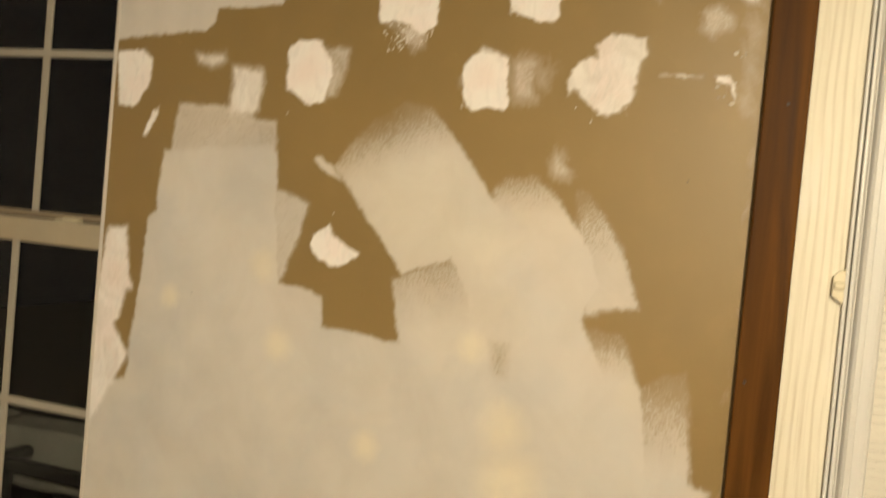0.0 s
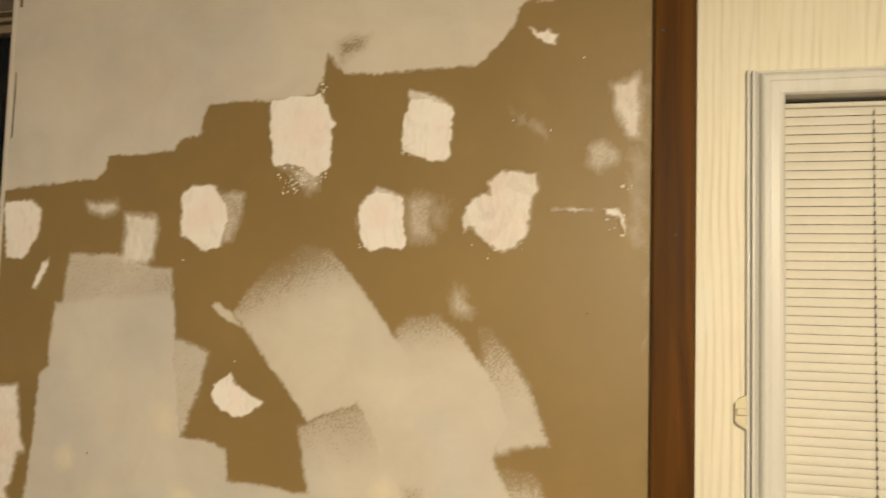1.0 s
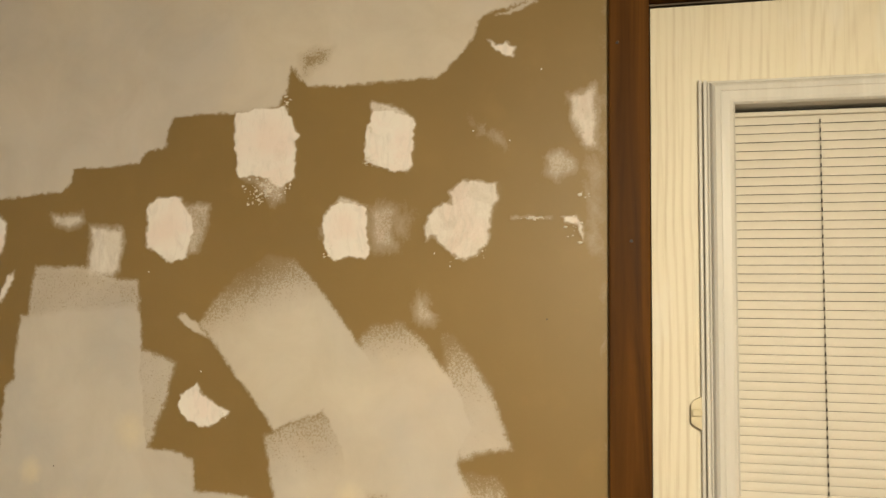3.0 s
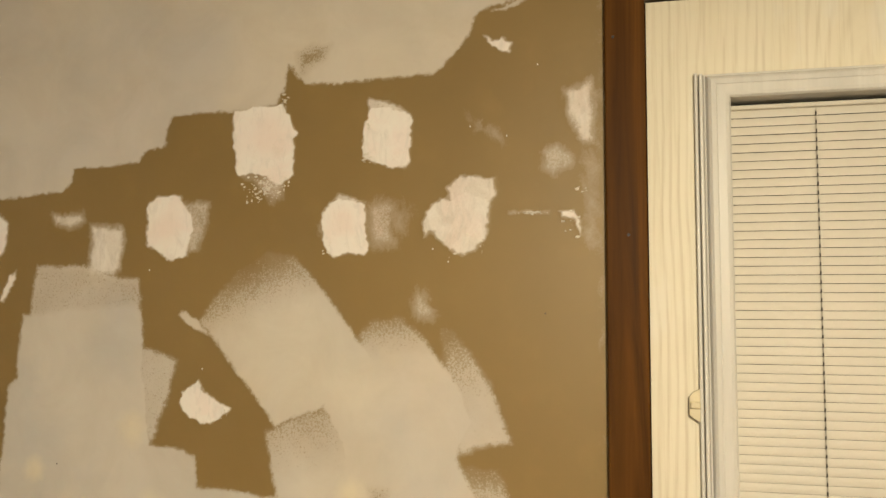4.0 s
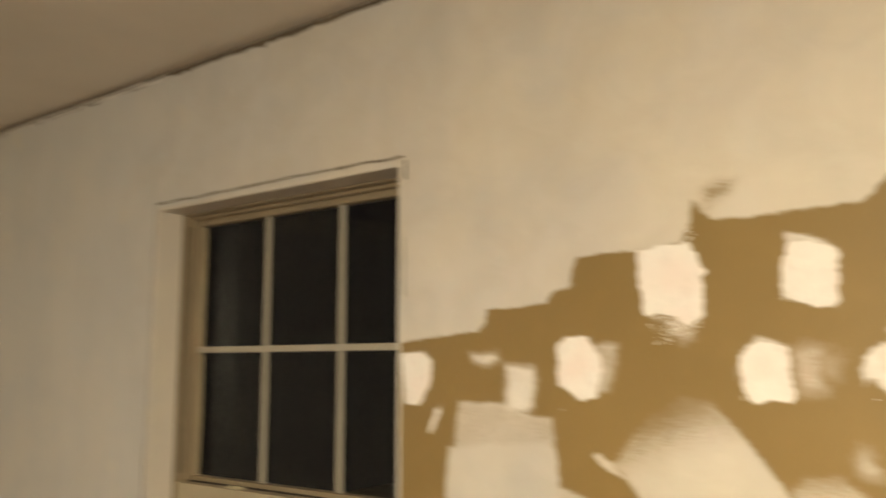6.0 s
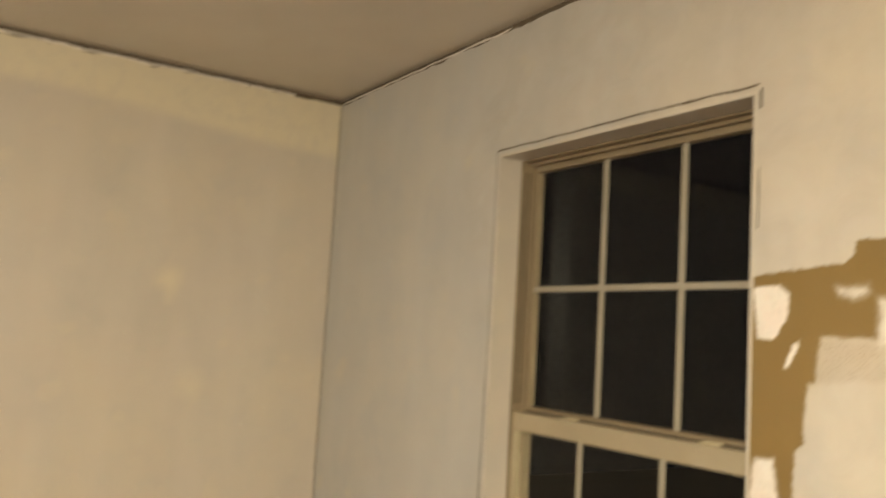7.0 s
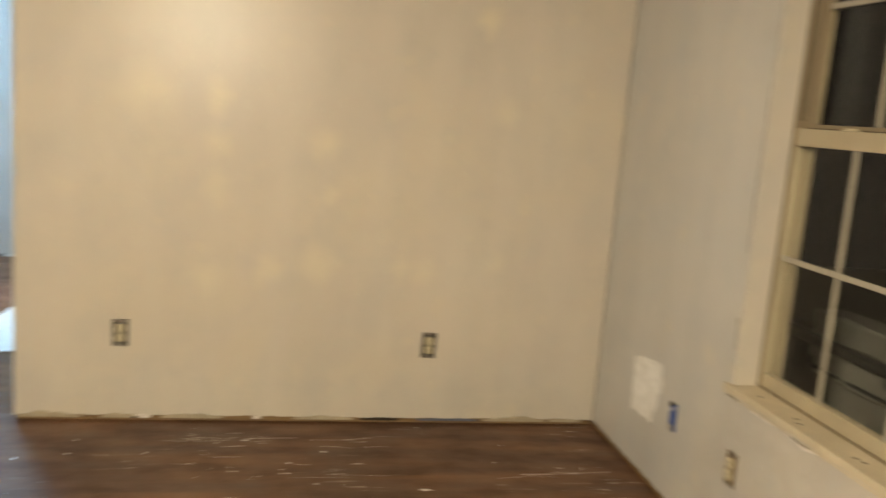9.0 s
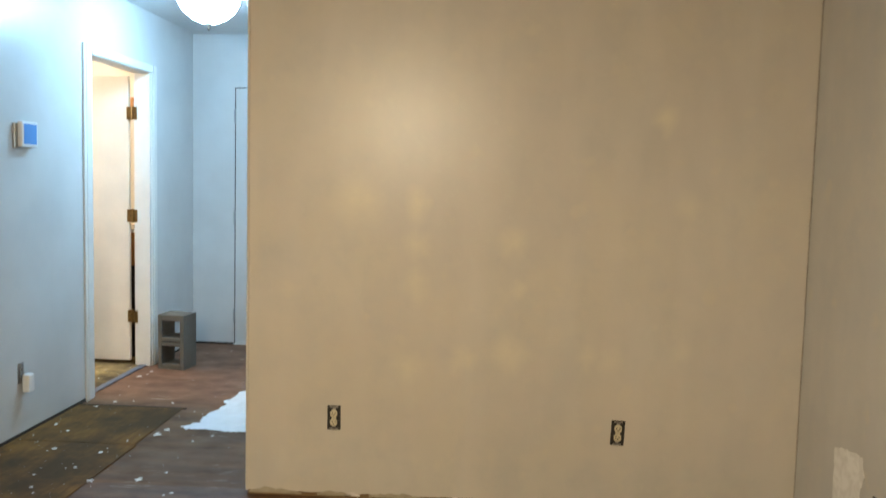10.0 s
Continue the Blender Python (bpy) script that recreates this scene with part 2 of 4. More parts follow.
def plywood(name, a, b):
    t = Tree(name)
    g = t.noise(1.0, 5, 0.6, vector=t.stretched((4, 22, 1)), distort=1.5)
    st = t.noise(2.0, 5, 0.6)
    c = t.mix(t.ramp(g, 0.3, 0.7), a, b)
    c = t.mix(t.ramp(st, 0.40, 0.60, 0, 0.88), c, (0.046, 0.025, 0.009))
    c = t.mix(t.ramp(t.noise(5.5, 5, 0.65), 0.52, 0.66, 0, 0.6), c, (0.034, 0.021, 0.009))
    c = t.mix(t.ramp(t.noise(44, 2), 0.73, 0.76), c, (0.66, 0.65, 0.62))
    t.bump(g, 0.2, 0.003)
    return t.done(c, 0.78, spec=0.3)


def masonry():
    t = Tree("concrete")
    g = t.noise(160, 4, 0.7)
    c = t.mix(t.ramp(g, 0.3, 0.75), (0.072, 0.066, 0.054), (0.185, 0.17, 0.145))
    c = t.mix(t.ramp(t.noise(9, 3), 0.4, 0.7, 0, 0.4), c, (0.15, 0.125, 0.10))
    t.bump(g, 0.7, 0.006)
    return t.done(c, 0.95)


def glass():
    t = Tree("glass")
    t.bsdf.inputs["Transmission Weight"].default_value = 1.0
    t.bsdf.inputs["IOR"].default_value = 1.24
    return t.done((0.84, 0.86, 0.84), 0.02)


def opal():
    """Milky shade glass: lets part of the light through."""
    t = Tree("opal_glass")
    glow = t.node("ShaderNodeBsdfTranslucent", Color=(0.80, 0.76, 0.68, 1))
    solid = t.node("ShaderNodeBsdfDiffuse", Color=(0.82, 0.80, 0.76, 1))
    both = t.node("ShaderNodeMixShader")
    both.inputs[0].default_value = 0.82
    t.t.links.new(glow.outputs[0], both.inputs[1])
    t.t.links.new(solid.outputs[0], both.inputs[2])
    t.t.links.new(both.outputs[0], t.t.nodes["Material Output"].inputs[0])
    return t.mat


def glowing(name, colour, strength):
    t = Tree(name)
    t.bsdf.inputs["Emission Color"].default_value = (*colour, 1)
    t.bsdf.inputs["Emission Strength"].default_value = strength
    return t.done((0.8, 0.8, 0.8), 0.4)


M_WALL, M_PATCHED = wall_paint("greige_wall"), patched_paint("patched_wall", 0.87, True)
M_PRIMED = patched_paint("primed_wall", 0.985, False)
M_HALL = wall_paint("hall_wall", (0.58, 0.58, 0.57))
M_CEIL = wall_paint("ceiling_paint", (0.66, 0.60, 0.52))
M_TAN = wall_paint("tan_wall", TAN)
M_TRIM = plain("white_trim", (0.74, 0.73, 0.70), 0.38, 0.05)
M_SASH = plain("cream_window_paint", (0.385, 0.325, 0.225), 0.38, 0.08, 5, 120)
# the same cream made darker: shade in the recess is put into the colour
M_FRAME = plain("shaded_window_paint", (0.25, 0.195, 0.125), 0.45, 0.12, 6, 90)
M_SILL = plain("worn_sill_paint", (0.60, 0.52, 0.38), 0.45, 0.14, 7, 60)
M_MUNTIN = plain("pale_grille", (0.37, 0.335, 0.27), 0.4, 0.06)
M_DOOR = pickled_oak()
M_LITE = grained("lite_frame_paint", (0.575, 0.56, 0.52), (0.675, 0.66, 0.615), 0.42, 45, 1.6, bump=0.08)
M_SLAT = plain("blind_slat_enamel", (0.60, 0.565, 0.49), 0.5, 0.06, 4, 60, 0.02, spec=0.3)
M_POST = grained("dark_stained_wood", (0.054, 0.0205, 0.0035), (0.152, 0.063, 0.0105), 0.5, 34, 1.5, spec=0.06)
M_DARK = plain("dark_gap", (0.035, 0.026, 0.018), 0.9, 0.3)
M_CRACK = plain("old_caulk_crack", (0.13, 0.10, 0.07), 0.9, 0.3, 20)
M_PLATE = grained("bare_pine", (0.13, 0.080, 0.038), (0.29, 0.19, 0.09), 0.7, 60, 3, 1)
M_TORN = plain("torn_board_paper", (0.40, 0.345, 0.255), 0.85, 0.2, 18, 140, 0.3)
M_MUD = plain("wall_filler", (0.76, 0.71, 0.67), 0.7, 0.06, 14, 120)
t = Tree("trowelled_plaster")
swirl = t.noise(13, 4, 0.55, distort=1.6)
t.bump(swirl, 0.3, 0.003)
M_PLASTER = t.done(t.mix(t.ramp(swirl, 0.42, 0.6), (0.87, 0.86, 0.84), (0.76, 0.745, 0.72)), 0.8)
M_CRUMB = plain("dry_filler", (0.70, 0.655, 0.585), 0.8, 0.08, 14, 120)
M_FLOOR, M_PLY = subfloor(), plywood("stained_plywood", (0.125, 0.056, 0.010), (0.225, 0.112, 0.023))
M_HALLFLOOR = subfloor("dusty_subfloor", (0.102, 0.045, 0.015), (0.190, 0.090, 0.033), (0.050, 0.023, 0.009), 0.5, True)
M_OSB = plywood("chip_board", (0.32, 0.22, 0.085), (0.52, 0.38, 0.17))
M_CONCRETE, M_GLASS = masonry(), glass()
M_IVORY = plain("ivory_plastic", (0.62, 0.55, 0.38), 0.35, 0.05)
M_WHITE = plain("white_plastic", (0.78, 0.78, 0.77), 0.35, 0.04)
M_STEEL = plain("zinc_steel", (0.45, 0.43, 0.40), 0.4, 0.15, 40, 200, 0.05, 0.9)
M_BLACK = plain("black_plastic", (0.02, 0.018, 0.016), 0.5, 0.2)
M_BLUE = plain("blue_plastic_box", (0.03, 0.09, 0.36), 0.45, 0.15)
M_BRASS = plain("aged_brass", (0.23, 0.165, 0.08), 0.34, 0.2, 30, 150, 0.05, 1.0)
M_GREY = plain("dull_nickel", (0.36, 0.37, 0.38), 0.4, 0.12, 30, 150, 0.05, 0.9)
M_SCREEN = plain("blue_screen", (0.10, 0.28, 0.62), 0.2, 0.05)
M_INNER = plain("cream_door_paint", (0.72, 0.67, 0.60), 0.42, 0.05)
M_BATH = wall_paint("bath_wall", (0.72, 0.64, 0.52))
M_TAPE = plain("blue_grey_strip", (0.11, 0.125, 0.175), 0.5, 0.15)
M_ORANGE = grained("orange_pine", (0.42, 0.17, 0.04), (0.60, 0.28, 0.08), 0.45, 50, 2)
M_SHEET = plain("white_plastic_sheet", (0.80, 0.82, 0.84), 0.35, 0.05, 12, 60)
M_CUSHION = plain("weathered_cushion", (0.30, 0.28, 0.235), 0.9, 0.12, 9, 140)
M_PORCH = plain("porch_boards", (0.10, 0.085, 0.07), 0.85, 0.2, 4)
M_METAL = plain("dark_metal_frame", (0.03, 0.028, 0.026), 0.5, 0.2)
M_FINIAL = plain("bronze", (0.08, 0.055, 0.04), 0.4, 0.2, 30, 150, 0.05, 0.8)
M_DOME = glowing("frosted_dome_glass", (0.39, 0.72, 1.04), 104.0)
M_SHADE = opal()

# ---------------------------------------------------------------- wall sheets with paint masks
NORTH = []  # (kind, edge width, cover, outline, fade)


def primer(width, cover, outline, fade=None):
    NORTH.append((0, width, cover, outline, fade))


def filler(width, cover, outline, fade=None):
    NORTH.append((1, width, cover, outline, fade))


def bare(width, cover, outline, fade=None):
    NORTH.append((3, width, cover, outline, fade))


def cool(width, cover, outline, fade=None):
    NORTH.append((4, width, cover, outline, fade))


def warm(width, cover, outline, fade=None):
    NORTH.append((2, width, cover, outline, fade))


def wobble(u, v, freq, seed):
    """Smooth random values in -1..1 over a wall."""
    rnd = np.random.RandomState(seed).uniform(-1, 1, (64, 64))
    a, b = u * freq, v * freq
    i, j = np.floor(a).astype(int), np.floor(b).astype(int)
    fa, fb = a - i, b - j
    fa, fb = fa * fa * (3 - 2 * fa), fb * fb * (3 - 2 * fb)
    g = lambda x, y: rnd[x % 64, y % 64]
    return (g(i, j) * (1 - fa) + g(i + 1, j) * fa) * (1 - fb) + (g(i, j + 1) * (1 - fa) + g(i + 1, j + 1) * fa) * fb


def spot(u, v, r):
    ring = [(u + r * math.cos(a) * 0.85, v + r * math.sin(a)) for a in np.linspace(0, 6.283, 9)[:-1]]
    NORTH.append((2, r * 0.5, 0.9, ring, None))


def masks(u, v, strokes):
    """Paint cover 0..1 of each kind at the points u, v of a wall."""
    out = np.zeros((len(u), 5))
    u, v = (w + 0.0022 * wobble(u, v, 170, k) + 0.0016 * wobble(u, v, 60, k + 1) + 0.002 * wobble(u, v, 18, k + 2) for w, k in ((u, 1), (v, 5)))
    for kind, width, cover, outline, fade in strokes:
        p = np.array(outline)
        near = (u > p[:, 0].min() - 3 * width) & (u < p[:, 0].max() + 3 * width) & (v > p[:, 1].min() - 3 * width) & (v < p[:, 1].max() + 3 * width)
        uu, vv = u[near], v[near]
        inside, far = np.zeros(len(uu), bool), np.full(len(uu), 9.0)
        for (ax, ay), (bx, by) in zip(p, np.roll(p, -1, 0)):
            k = np.clip(((uu - ax) * (bx - ax) + (vv - ay) * (by - ay)) / max((bx - ax) ** 2 + (by - ay) ** 2, 1e-9), 0, 1)
            far = np.minimum(far, np.hypot(uu - ax - k * (bx - ax), vv - ay - k * (by - ay)))
            inside ^= ((ay > vv) != (by > vv)) & (uu < (bx - ax) * (vv - ay) / (by - ay + 1e-12) + ax)
        value = cover * np.clip(0.5 + np.where(inside, far, -far) / (2 * width), 0, 1)
        if fade:
            (ax, ay), fa, (bx, by), fb = fade
            k = np.clip(((uu - ax) * (bx - ax) + (vv - ay) * (by - ay)) / ((bx - ax) ** 2 + (by - ay) ** 2), 0, 1)
            value = value * (fa + (fb - fa) * k)
        out[near, kind] = np.maximum(out[near, kind], value)
    out[:, 0] *= 1 - out[:, 3]
    return out[:, [0, 1, 2, 4]]


def sheet(name, u0, u1, v0, v1, nu, nv, place, material, parent, strokes=None, base=0.0, top=0.0, bottom=0.0, thick=0.012, label=""):
    """A wall board: a fine grid with ragged edges, closed at the back. place(u, v, depth) gives the world point."""
    us, vs = np.linspace(u0, u1, nu + 1), np.linspace(v0, v1, nv + 1)
    U, V = np.meshgrid(us, vs)
    u, v = U.ravel(), V.ravel()
    cover = masks(u, v, strokes or [])
    cover[:, 0] = np.maximum(cover[:, 0], base)
    lift = 0.0007 * np.clip(cover[:, 1] * 1.4, 0, 1)
    vj = v.copy()
    for i in range(nu + 1):
        vj[i] += abs(jag(us[i], 3, bottom)) if bottom else 0
        vj[nv * (nu + 1) + i] -= abs(jag(us[i], 7, top)) if top else 0
    n = len(u)
    pts = [place(a, b, -c) for a, b, c in zip(u, vj, lift)] + [place(a, b, thick) for a, b in zip(u, vj)]
    w = nu + 1
    faces = [(j * w + i, j * w + i + 1, (j + 1) * w + i + 1, (j + 1) * w + i) for j in range(nv) for i in range(nu)]
    rim = list(range(nu)) + [j * w + nu for j in range(nv)] + [nv * w + i for i in range(nu, 0, -1)] + [j * w for j in range(nv, 0, -1)]
    faces += [(b, a, a + n, b + n) for a, b in zip(rim, rim[1:] + rim[:1])]
    me = bpy.data.meshes.new(name)
    me.from_pydata(pts, [], faces)
    me.materials.append(material)
    layer = me.color_attributes.new("paint", "FLOAT_COLOR", "POINT")
    rgba = np.ones((2 * n, 4), np.float32)
    rgba[:n], rgba[n:] = cover, cover
    layer.data.foreach_set("color", rgba.ravel())
    me.update()
    ob = new(name, me)
    ob.parent = parent
    if label:
        tagged(ob, label=label)
    return ob


# ---------------------------------------------------------------- structure
H, HALL_H = 2.44, 2.53
floor = tagged(part("floor", boxes((-0.055, 6.1, -5.75, 0.14, -0.1, 0.0)), M_FLOOR), "worn red-brown subfloor with paint scrapes and flecks", "floor", kind="structure")
tagged(part("floor_hall", boxes((-3.34, -0.055, -5.75, 0.14, -0.1, 0.0)), M_HALLFLOOR), "dusty worn pinkish-brown hall subfloor", "floor", kind="structure")
ceiling = tagged(part("ceiling", boxes((-0.06, 6.1, -3.87, 0.14, H, H + 0.1)), M_CEIL), "flat matt painted room ceiling", "ceiling", kind="structure")
tagged(part("ceiling_hall", boxes((-3.34, -0.06, -3.87, -2.25, HALL_H, HALL_H + 0.05)), M_HALL), "smooth pale hall ceiling", "ceiling", kind="structure")
tagged(part("ceiling_bath", boxes((-3.34, 0.3, -5.75, -3.87, H, H + 0.1)), M_BATH), "cream bathroom ceiling", "ceiling", kind="structure")

WX0, WX1, WZ0, WZ1 = 1.078, 1.934, 0.556, 2.057  # window opening
DX0, DX1, DZ1 = 3.114, 3.950, 1.968  # exterior door opening

wall_north = tagged(
    part("wall_north", boxes(
        (-0.12, WX0, 0.012, 0.15, 0, H), (WX0, WX1, 0.012, 0.15, 0, WZ0 - 0.022), (WX0, WX1, 0.012, 0.15, WZ1, H),
        (WX1, DX0, 0.012, 0.15, 0, H), (DX0, DX1, 0.012, 0.15, DZ1, H), (DX1, 6.1, 0.012, 0.15, 0, H)), M_CRACK),
    "tan wall half covered with greige primer and white filler patches", "wall", kind="structure")


def on_north(u, v, d):
    return (u, d, v)


def on_west(u, v, d):
    return (-d, u, v)


primer(0.005, 1, [(1.497, 1.631), (1.993, 1.695), (2.051, 1.697), (2.119, 1.704), (2.14, 1.718), (2.144, 1.745), (2.216, 1.748), (2.27, 1.752), (2.282, 1.771), (2.32, 1.776), (2.322, 1.803), (2.332, 1.83), (2.444, 1.831), (2.524, 1.836), (2.538, 1.862), (2.546, 1.906), (2.562, 1.884), (2.577, 1.869), (2.621, 1.867), (2.716, 1.87), (2.789, 1.874), (2.816, 1.894), (2.843, 1.928), (2.858, 1.966), (2.887, 1.977), (2.931, 1.983), (2.882, 1.966), (2.922, 1.972), (2.948, 1.983), (2.965, 2.012), (2.983, 2.027), (3.009, 2.035), (3.036, 2.048), (3.079, 2.058), (3.117, 2.058), (3.168, 2.431), (1.329, 3.205)])  # upper field
primer(0.006, 1, [(2.078, 1.575), (2.175, 1.573), (2.239, 1.556), (2.28, 1.551), (2.289, 1.441), (2.307, 1.277), (2.368, 1.271), (2.395, 1.26), (2.401, 1.192), (2.106, 1.061), (2.008, 1.069), (2.022, 1.225), (2.03, 1.365), (2.044, 1.382), (2.055, 1.49), (2.068, 1.494)])  # tall left stroke
primer(0.007, 0.66, [(2.278, 1.44), (2.3, 1.437), (2.356, 1.417), (2.341, 1.358), (2.312, 1.278), (2.292, 1.295)])  # dabbed edge
primer(0.006, 1, [(2.39, 1.482), (2.412, 1.514), (2.465, 1.57), (2.513, 1.599), (2.552, 1.593), (2.592, 1.557), (2.631, 1.504), (2.67, 1.452), (2.717, 1.405), (2.782, 1.306), (2.835, 1.217), (2.731, 1.21), (2.676, 1.232), (2.615, 1.349), (2.589, 1.338), (2.533, 1.314), (2.482, 1.38), (2.441, 1.424), (2.409, 1.459)], ((2.513, 1.607), 0.08, (2.566, 1.48), 1))  # diagonal stroke
primer(0.008, 1, [(2.67, 1.465), (2.692, 1.487), (2.742, 1.492), (2.779, 1.458), (2.815, 1.408), (2.859, 1.334), (2.834, 1.287), (2.83, 1.275), (2.852, 1.233), (2.904, 1.141), (2.643, 1.12), (2.654, 1.377)], ((2.715, 1.514), 0.1, (2.731, 1.406), 1))  # second stroke
primer(0.007, 0.85, [(2.796, 1.476), (2.827, 1.477), (2.867, 1.41), (2.893, 1.361), (2.914, 1.304), (2.877, 1.298), (2.834, 1.283), (2.815, 1.391)], ((2.805, 1.485), 0.25, (2.868, 1.351), 0.9))  # dry streak
primer(0.006, 1, [(2.512, 1.304), (2.615, 1.354), (2.669, 1.281), (2.723, 1.199), (2.729, 1.129), (2.547, 1.156)], ((2.586, 1.353), 0.42, (2.621, 1.194), 1))  # faint square
primer(0.006, 1, [(2.008, 1.069), (2.012, 1.141), (2.026, 1.184), (2.266, 1.214), (2.399, 1.211), (2.471, 1.21), (2.537, 1.202), (2.551, 1.212), (2.683, 1.229), (2.844, 1.216), (2.858, 1.166), (2.936, 1.128), (2.996, 0.599), (1.846, 0.241), (1.9, 0.955), (1.917, 1.052)])  # lower field
primer(0.008, 1, [(2.835, 1.27), (2.894, 1.269), (2.928, 1.177), (2.946, 1.071), (2.996, 0.599), (2.787, 0.534), (2.719, 1.234)], ((2.872, 1.279), 0.12, (2.887, 1.171), 1))  # right lower
primer(0.008, 0.9, [(2.919, 1.184), (2.949, 1.214), (2.991, 1.228), (3.009, 1.057), (3.036, 1.05), (3.077, 0.625), (2.956, 0.587)], ((2.958, 1.24), 0.15, (2.976, 1.051), 0.95))  # right streaks
primer(0.004, 1, [(2.354, 1.49), (2.366, 1.499), (2.39, 1.482), (2.411, 1.457), (2.388, 1.466)])  # stub
filler(0.003, 0.9, [(2.445, 1.823), (2.451, 1.831), (2.476, 1.834), (2.495, 1.836), (2.515, 1.833), (2.527, 1.835), (2.538, 1.839), (2.544, 1.823), (2.551, 1.809), (2.555, 1.795), (2.563, 1.789), (2.560, 1.782), (2.554, 1.779), (2.555, 1.763), (2.555, 1.745), (2.554, 1.717), (2.541, 1.709), (2.527, 1.701), (2.517, 1.707), (2.507, 1.716), (2.485, 1.723), (2.463, 1.720), (2.456, 1.724), (2.452, 1.752), (2.448, 1.775), (2.445, 1.808)])
filler(0.010, 0.42, [(2.942, 2.087), (3.04, 2.066), (3.025, 2.049), (3.002, 2.039), (2.981, 2.031), (2.958, 2.054)])
filler(0.010, 0.50, [(2.460, 1.722), (2.553, 1.720), (2.542, 1.703), (2.538, 1.681), (2.516, 1.673), (2.501, 1.691), (2.481, 1.709)])
filler(0.003, 0.9, [(2.680, 1.813), (2.684, 1.824), (2.709, 1.823), (2.751, 1.812), (2.758, 1.801), (2.754, 1.790), (2.755, 1.768), (2.752, 1.735), (2.741, 1.722), (2.721, 1.724), (2.698, 1.732), (2.684, 1.740), (2.672, 1.746), (2.674, 1.768), (2.677, 1.800)])
filler(0.004, 0.62, [(2.681, 1.842), (2.709, 1.832), (2.746, 1.817), (2.756, 1.803), (2.710, 1.819), (2.682, 1.820)])
filler(0.004, 1, [(2.29, 1.679), (2.31, 1.691), (2.352, 1.691), (2.356, 1.678), (2.374, 1.659), (2.379, 1.635), (2.371, 1.616), (2.367, 1.588), (2.337, 1.579), (2.315, 1.593), (2.293, 1.607)])
filler(0.007, 0.5, [(2.353, 1.681), (2.409, 1.68), (2.406, 1.635), (2.387, 1.598), (2.367, 1.593)])
filler(0.003, 0.9, [(2.608, 1.658), (2.619, 1.671), (2.635, 1.680), (2.653, 1.677), (2.677, 1.670), (2.679, 1.644), (2.680, 1.618), (2.685, 1.600), (2.676, 1.585), (2.660, 1.589), (2.649, 1.592), (2.628, 1.582), (2.611, 1.600), (2.607, 1.627), (2.604, 1.645)])
filler(0.004, 0.6, [(2.616, 1.671), (2.634, 1.688), (2.653, 1.684), (2.681, 1.673), (2.653, 1.673), (2.630, 1.676)])
filler(0.008, 0.45, [(2.595, 1.636), (2.608, 1.647), (2.610, 1.616), (2.599, 1.623)])
filler(0.016, 0.5, [(2.677, 1.670), (2.713, 1.679), (2.736, 1.670), (2.733, 1.600), (2.687, 1.600), (2.681, 1.622)])
filler(0.018, 0.34, [(2.695, 1.679), (2.722, 1.676), (2.754, 1.665), (2.762, 1.652), (2.754, 1.641), (2.743, 1.617), (2.733, 1.600), (2.697, 1.600)])
filler(0.004, 0.70, [(2.774, 1.639), (2.789, 1.665), (2.802, 1.673), (2.815, 1.673), (2.837, 1.685), (2.872, 1.676), (2.882, 1.668), (2.878, 1.655), (2.876, 1.634), (2.872, 1.608), (2.856, 1.591), (2.838, 1.583), (2.821, 1.591), (2.803, 1.604), (2.794, 1.619), (2.786, 1.621), (2.777, 1.611), (2.773, 1.626)])
filler(0.004, 0.66, [(2.815, 1.669), (2.810, 1.689), (2.830, 1.707), (2.858, 1.706), (2.888, 1.703), (2.888, 1.680), (2.882, 1.665), (2.846, 1.672)])
filler(0.010, 0.66, [(2.995, 1.836), (3.038, 1.85), (3.04, 1.808), (3.039, 1.75), (3.017, 1.753), (3.007, 1.775), (2.997, 1.801)])
filler(0.01, 0.48, [(2.958, 1.742), (2.983, 1.757), (3.009, 1.736), (3.009, 1.715), (2.975, 1.703), (2.958, 1.712)])
filler(0.003, 0.9, [(2.869, 1.929), (2.887, 1.919), (2.9, 1.922), (2.914, 1.912), (2.909, 1.899), (2.896, 1.905), (2.883, 1.911)])
filler(0.010, 0.62, [(2.103, 1.669), (2.171, 1.668), (2.172, 1.647), (2.145, 1.637), (2.111, 1.645)])
filler(0.010, 0.70, [(2.18, 1.646), (2.245, 1.644), (2.251, 1.617), (2.242, 1.569), (2.227, 1.558), (2.183, 1.559), (2.18, 1.579), (2.185, 1.617)])
filler(0.003, 0.9, [(2.394, 1.384), (2.404, 1.368), (2.431, 1.351), (2.454, 1.339), (2.444, 1.333), (2.427, 1.320), (2.407, 1.316), (2.380, 1.325), (2.363, 1.346), (2.367, 1.362)])
filler(0.012, 0.48, [(2.764, 1.543), (2.782, 1.523), (2.8, 1.493), (2.792, 1.484), (2.765, 1.484), (2.754, 1.501), (2.758, 1.523)])
filler(0.014, 0.3, [(2.835, 1.817), (2.862, 1.802), (2.902, 1.774), (2.911, 1.757), (2.889, 1.757), (2.849, 1.781)])
filler(0.004, 0.55, [(2.909, 1.652), (2.971, 1.649), (2.971, 1.645), (2.909, 1.647)])
filler(0.003, 0.8, [(2.986, 1.649), (3.009, 1.649), (3.019, 1.63), (3.017, 1.612), (3.009, 1.635), (2.992, 1.639)])
filler(0.014, 0.33, [(3.013, 1.749), (3.048, 1.748), (3.048, 1.597), (3.021, 1.597)])
filler(0.005, 1, [(1.936, 1.666), (1.992, 1.672), (2.015, 1.65), (2.012, 1.603), (1.982, 1.564), (1.946, 1.566)])
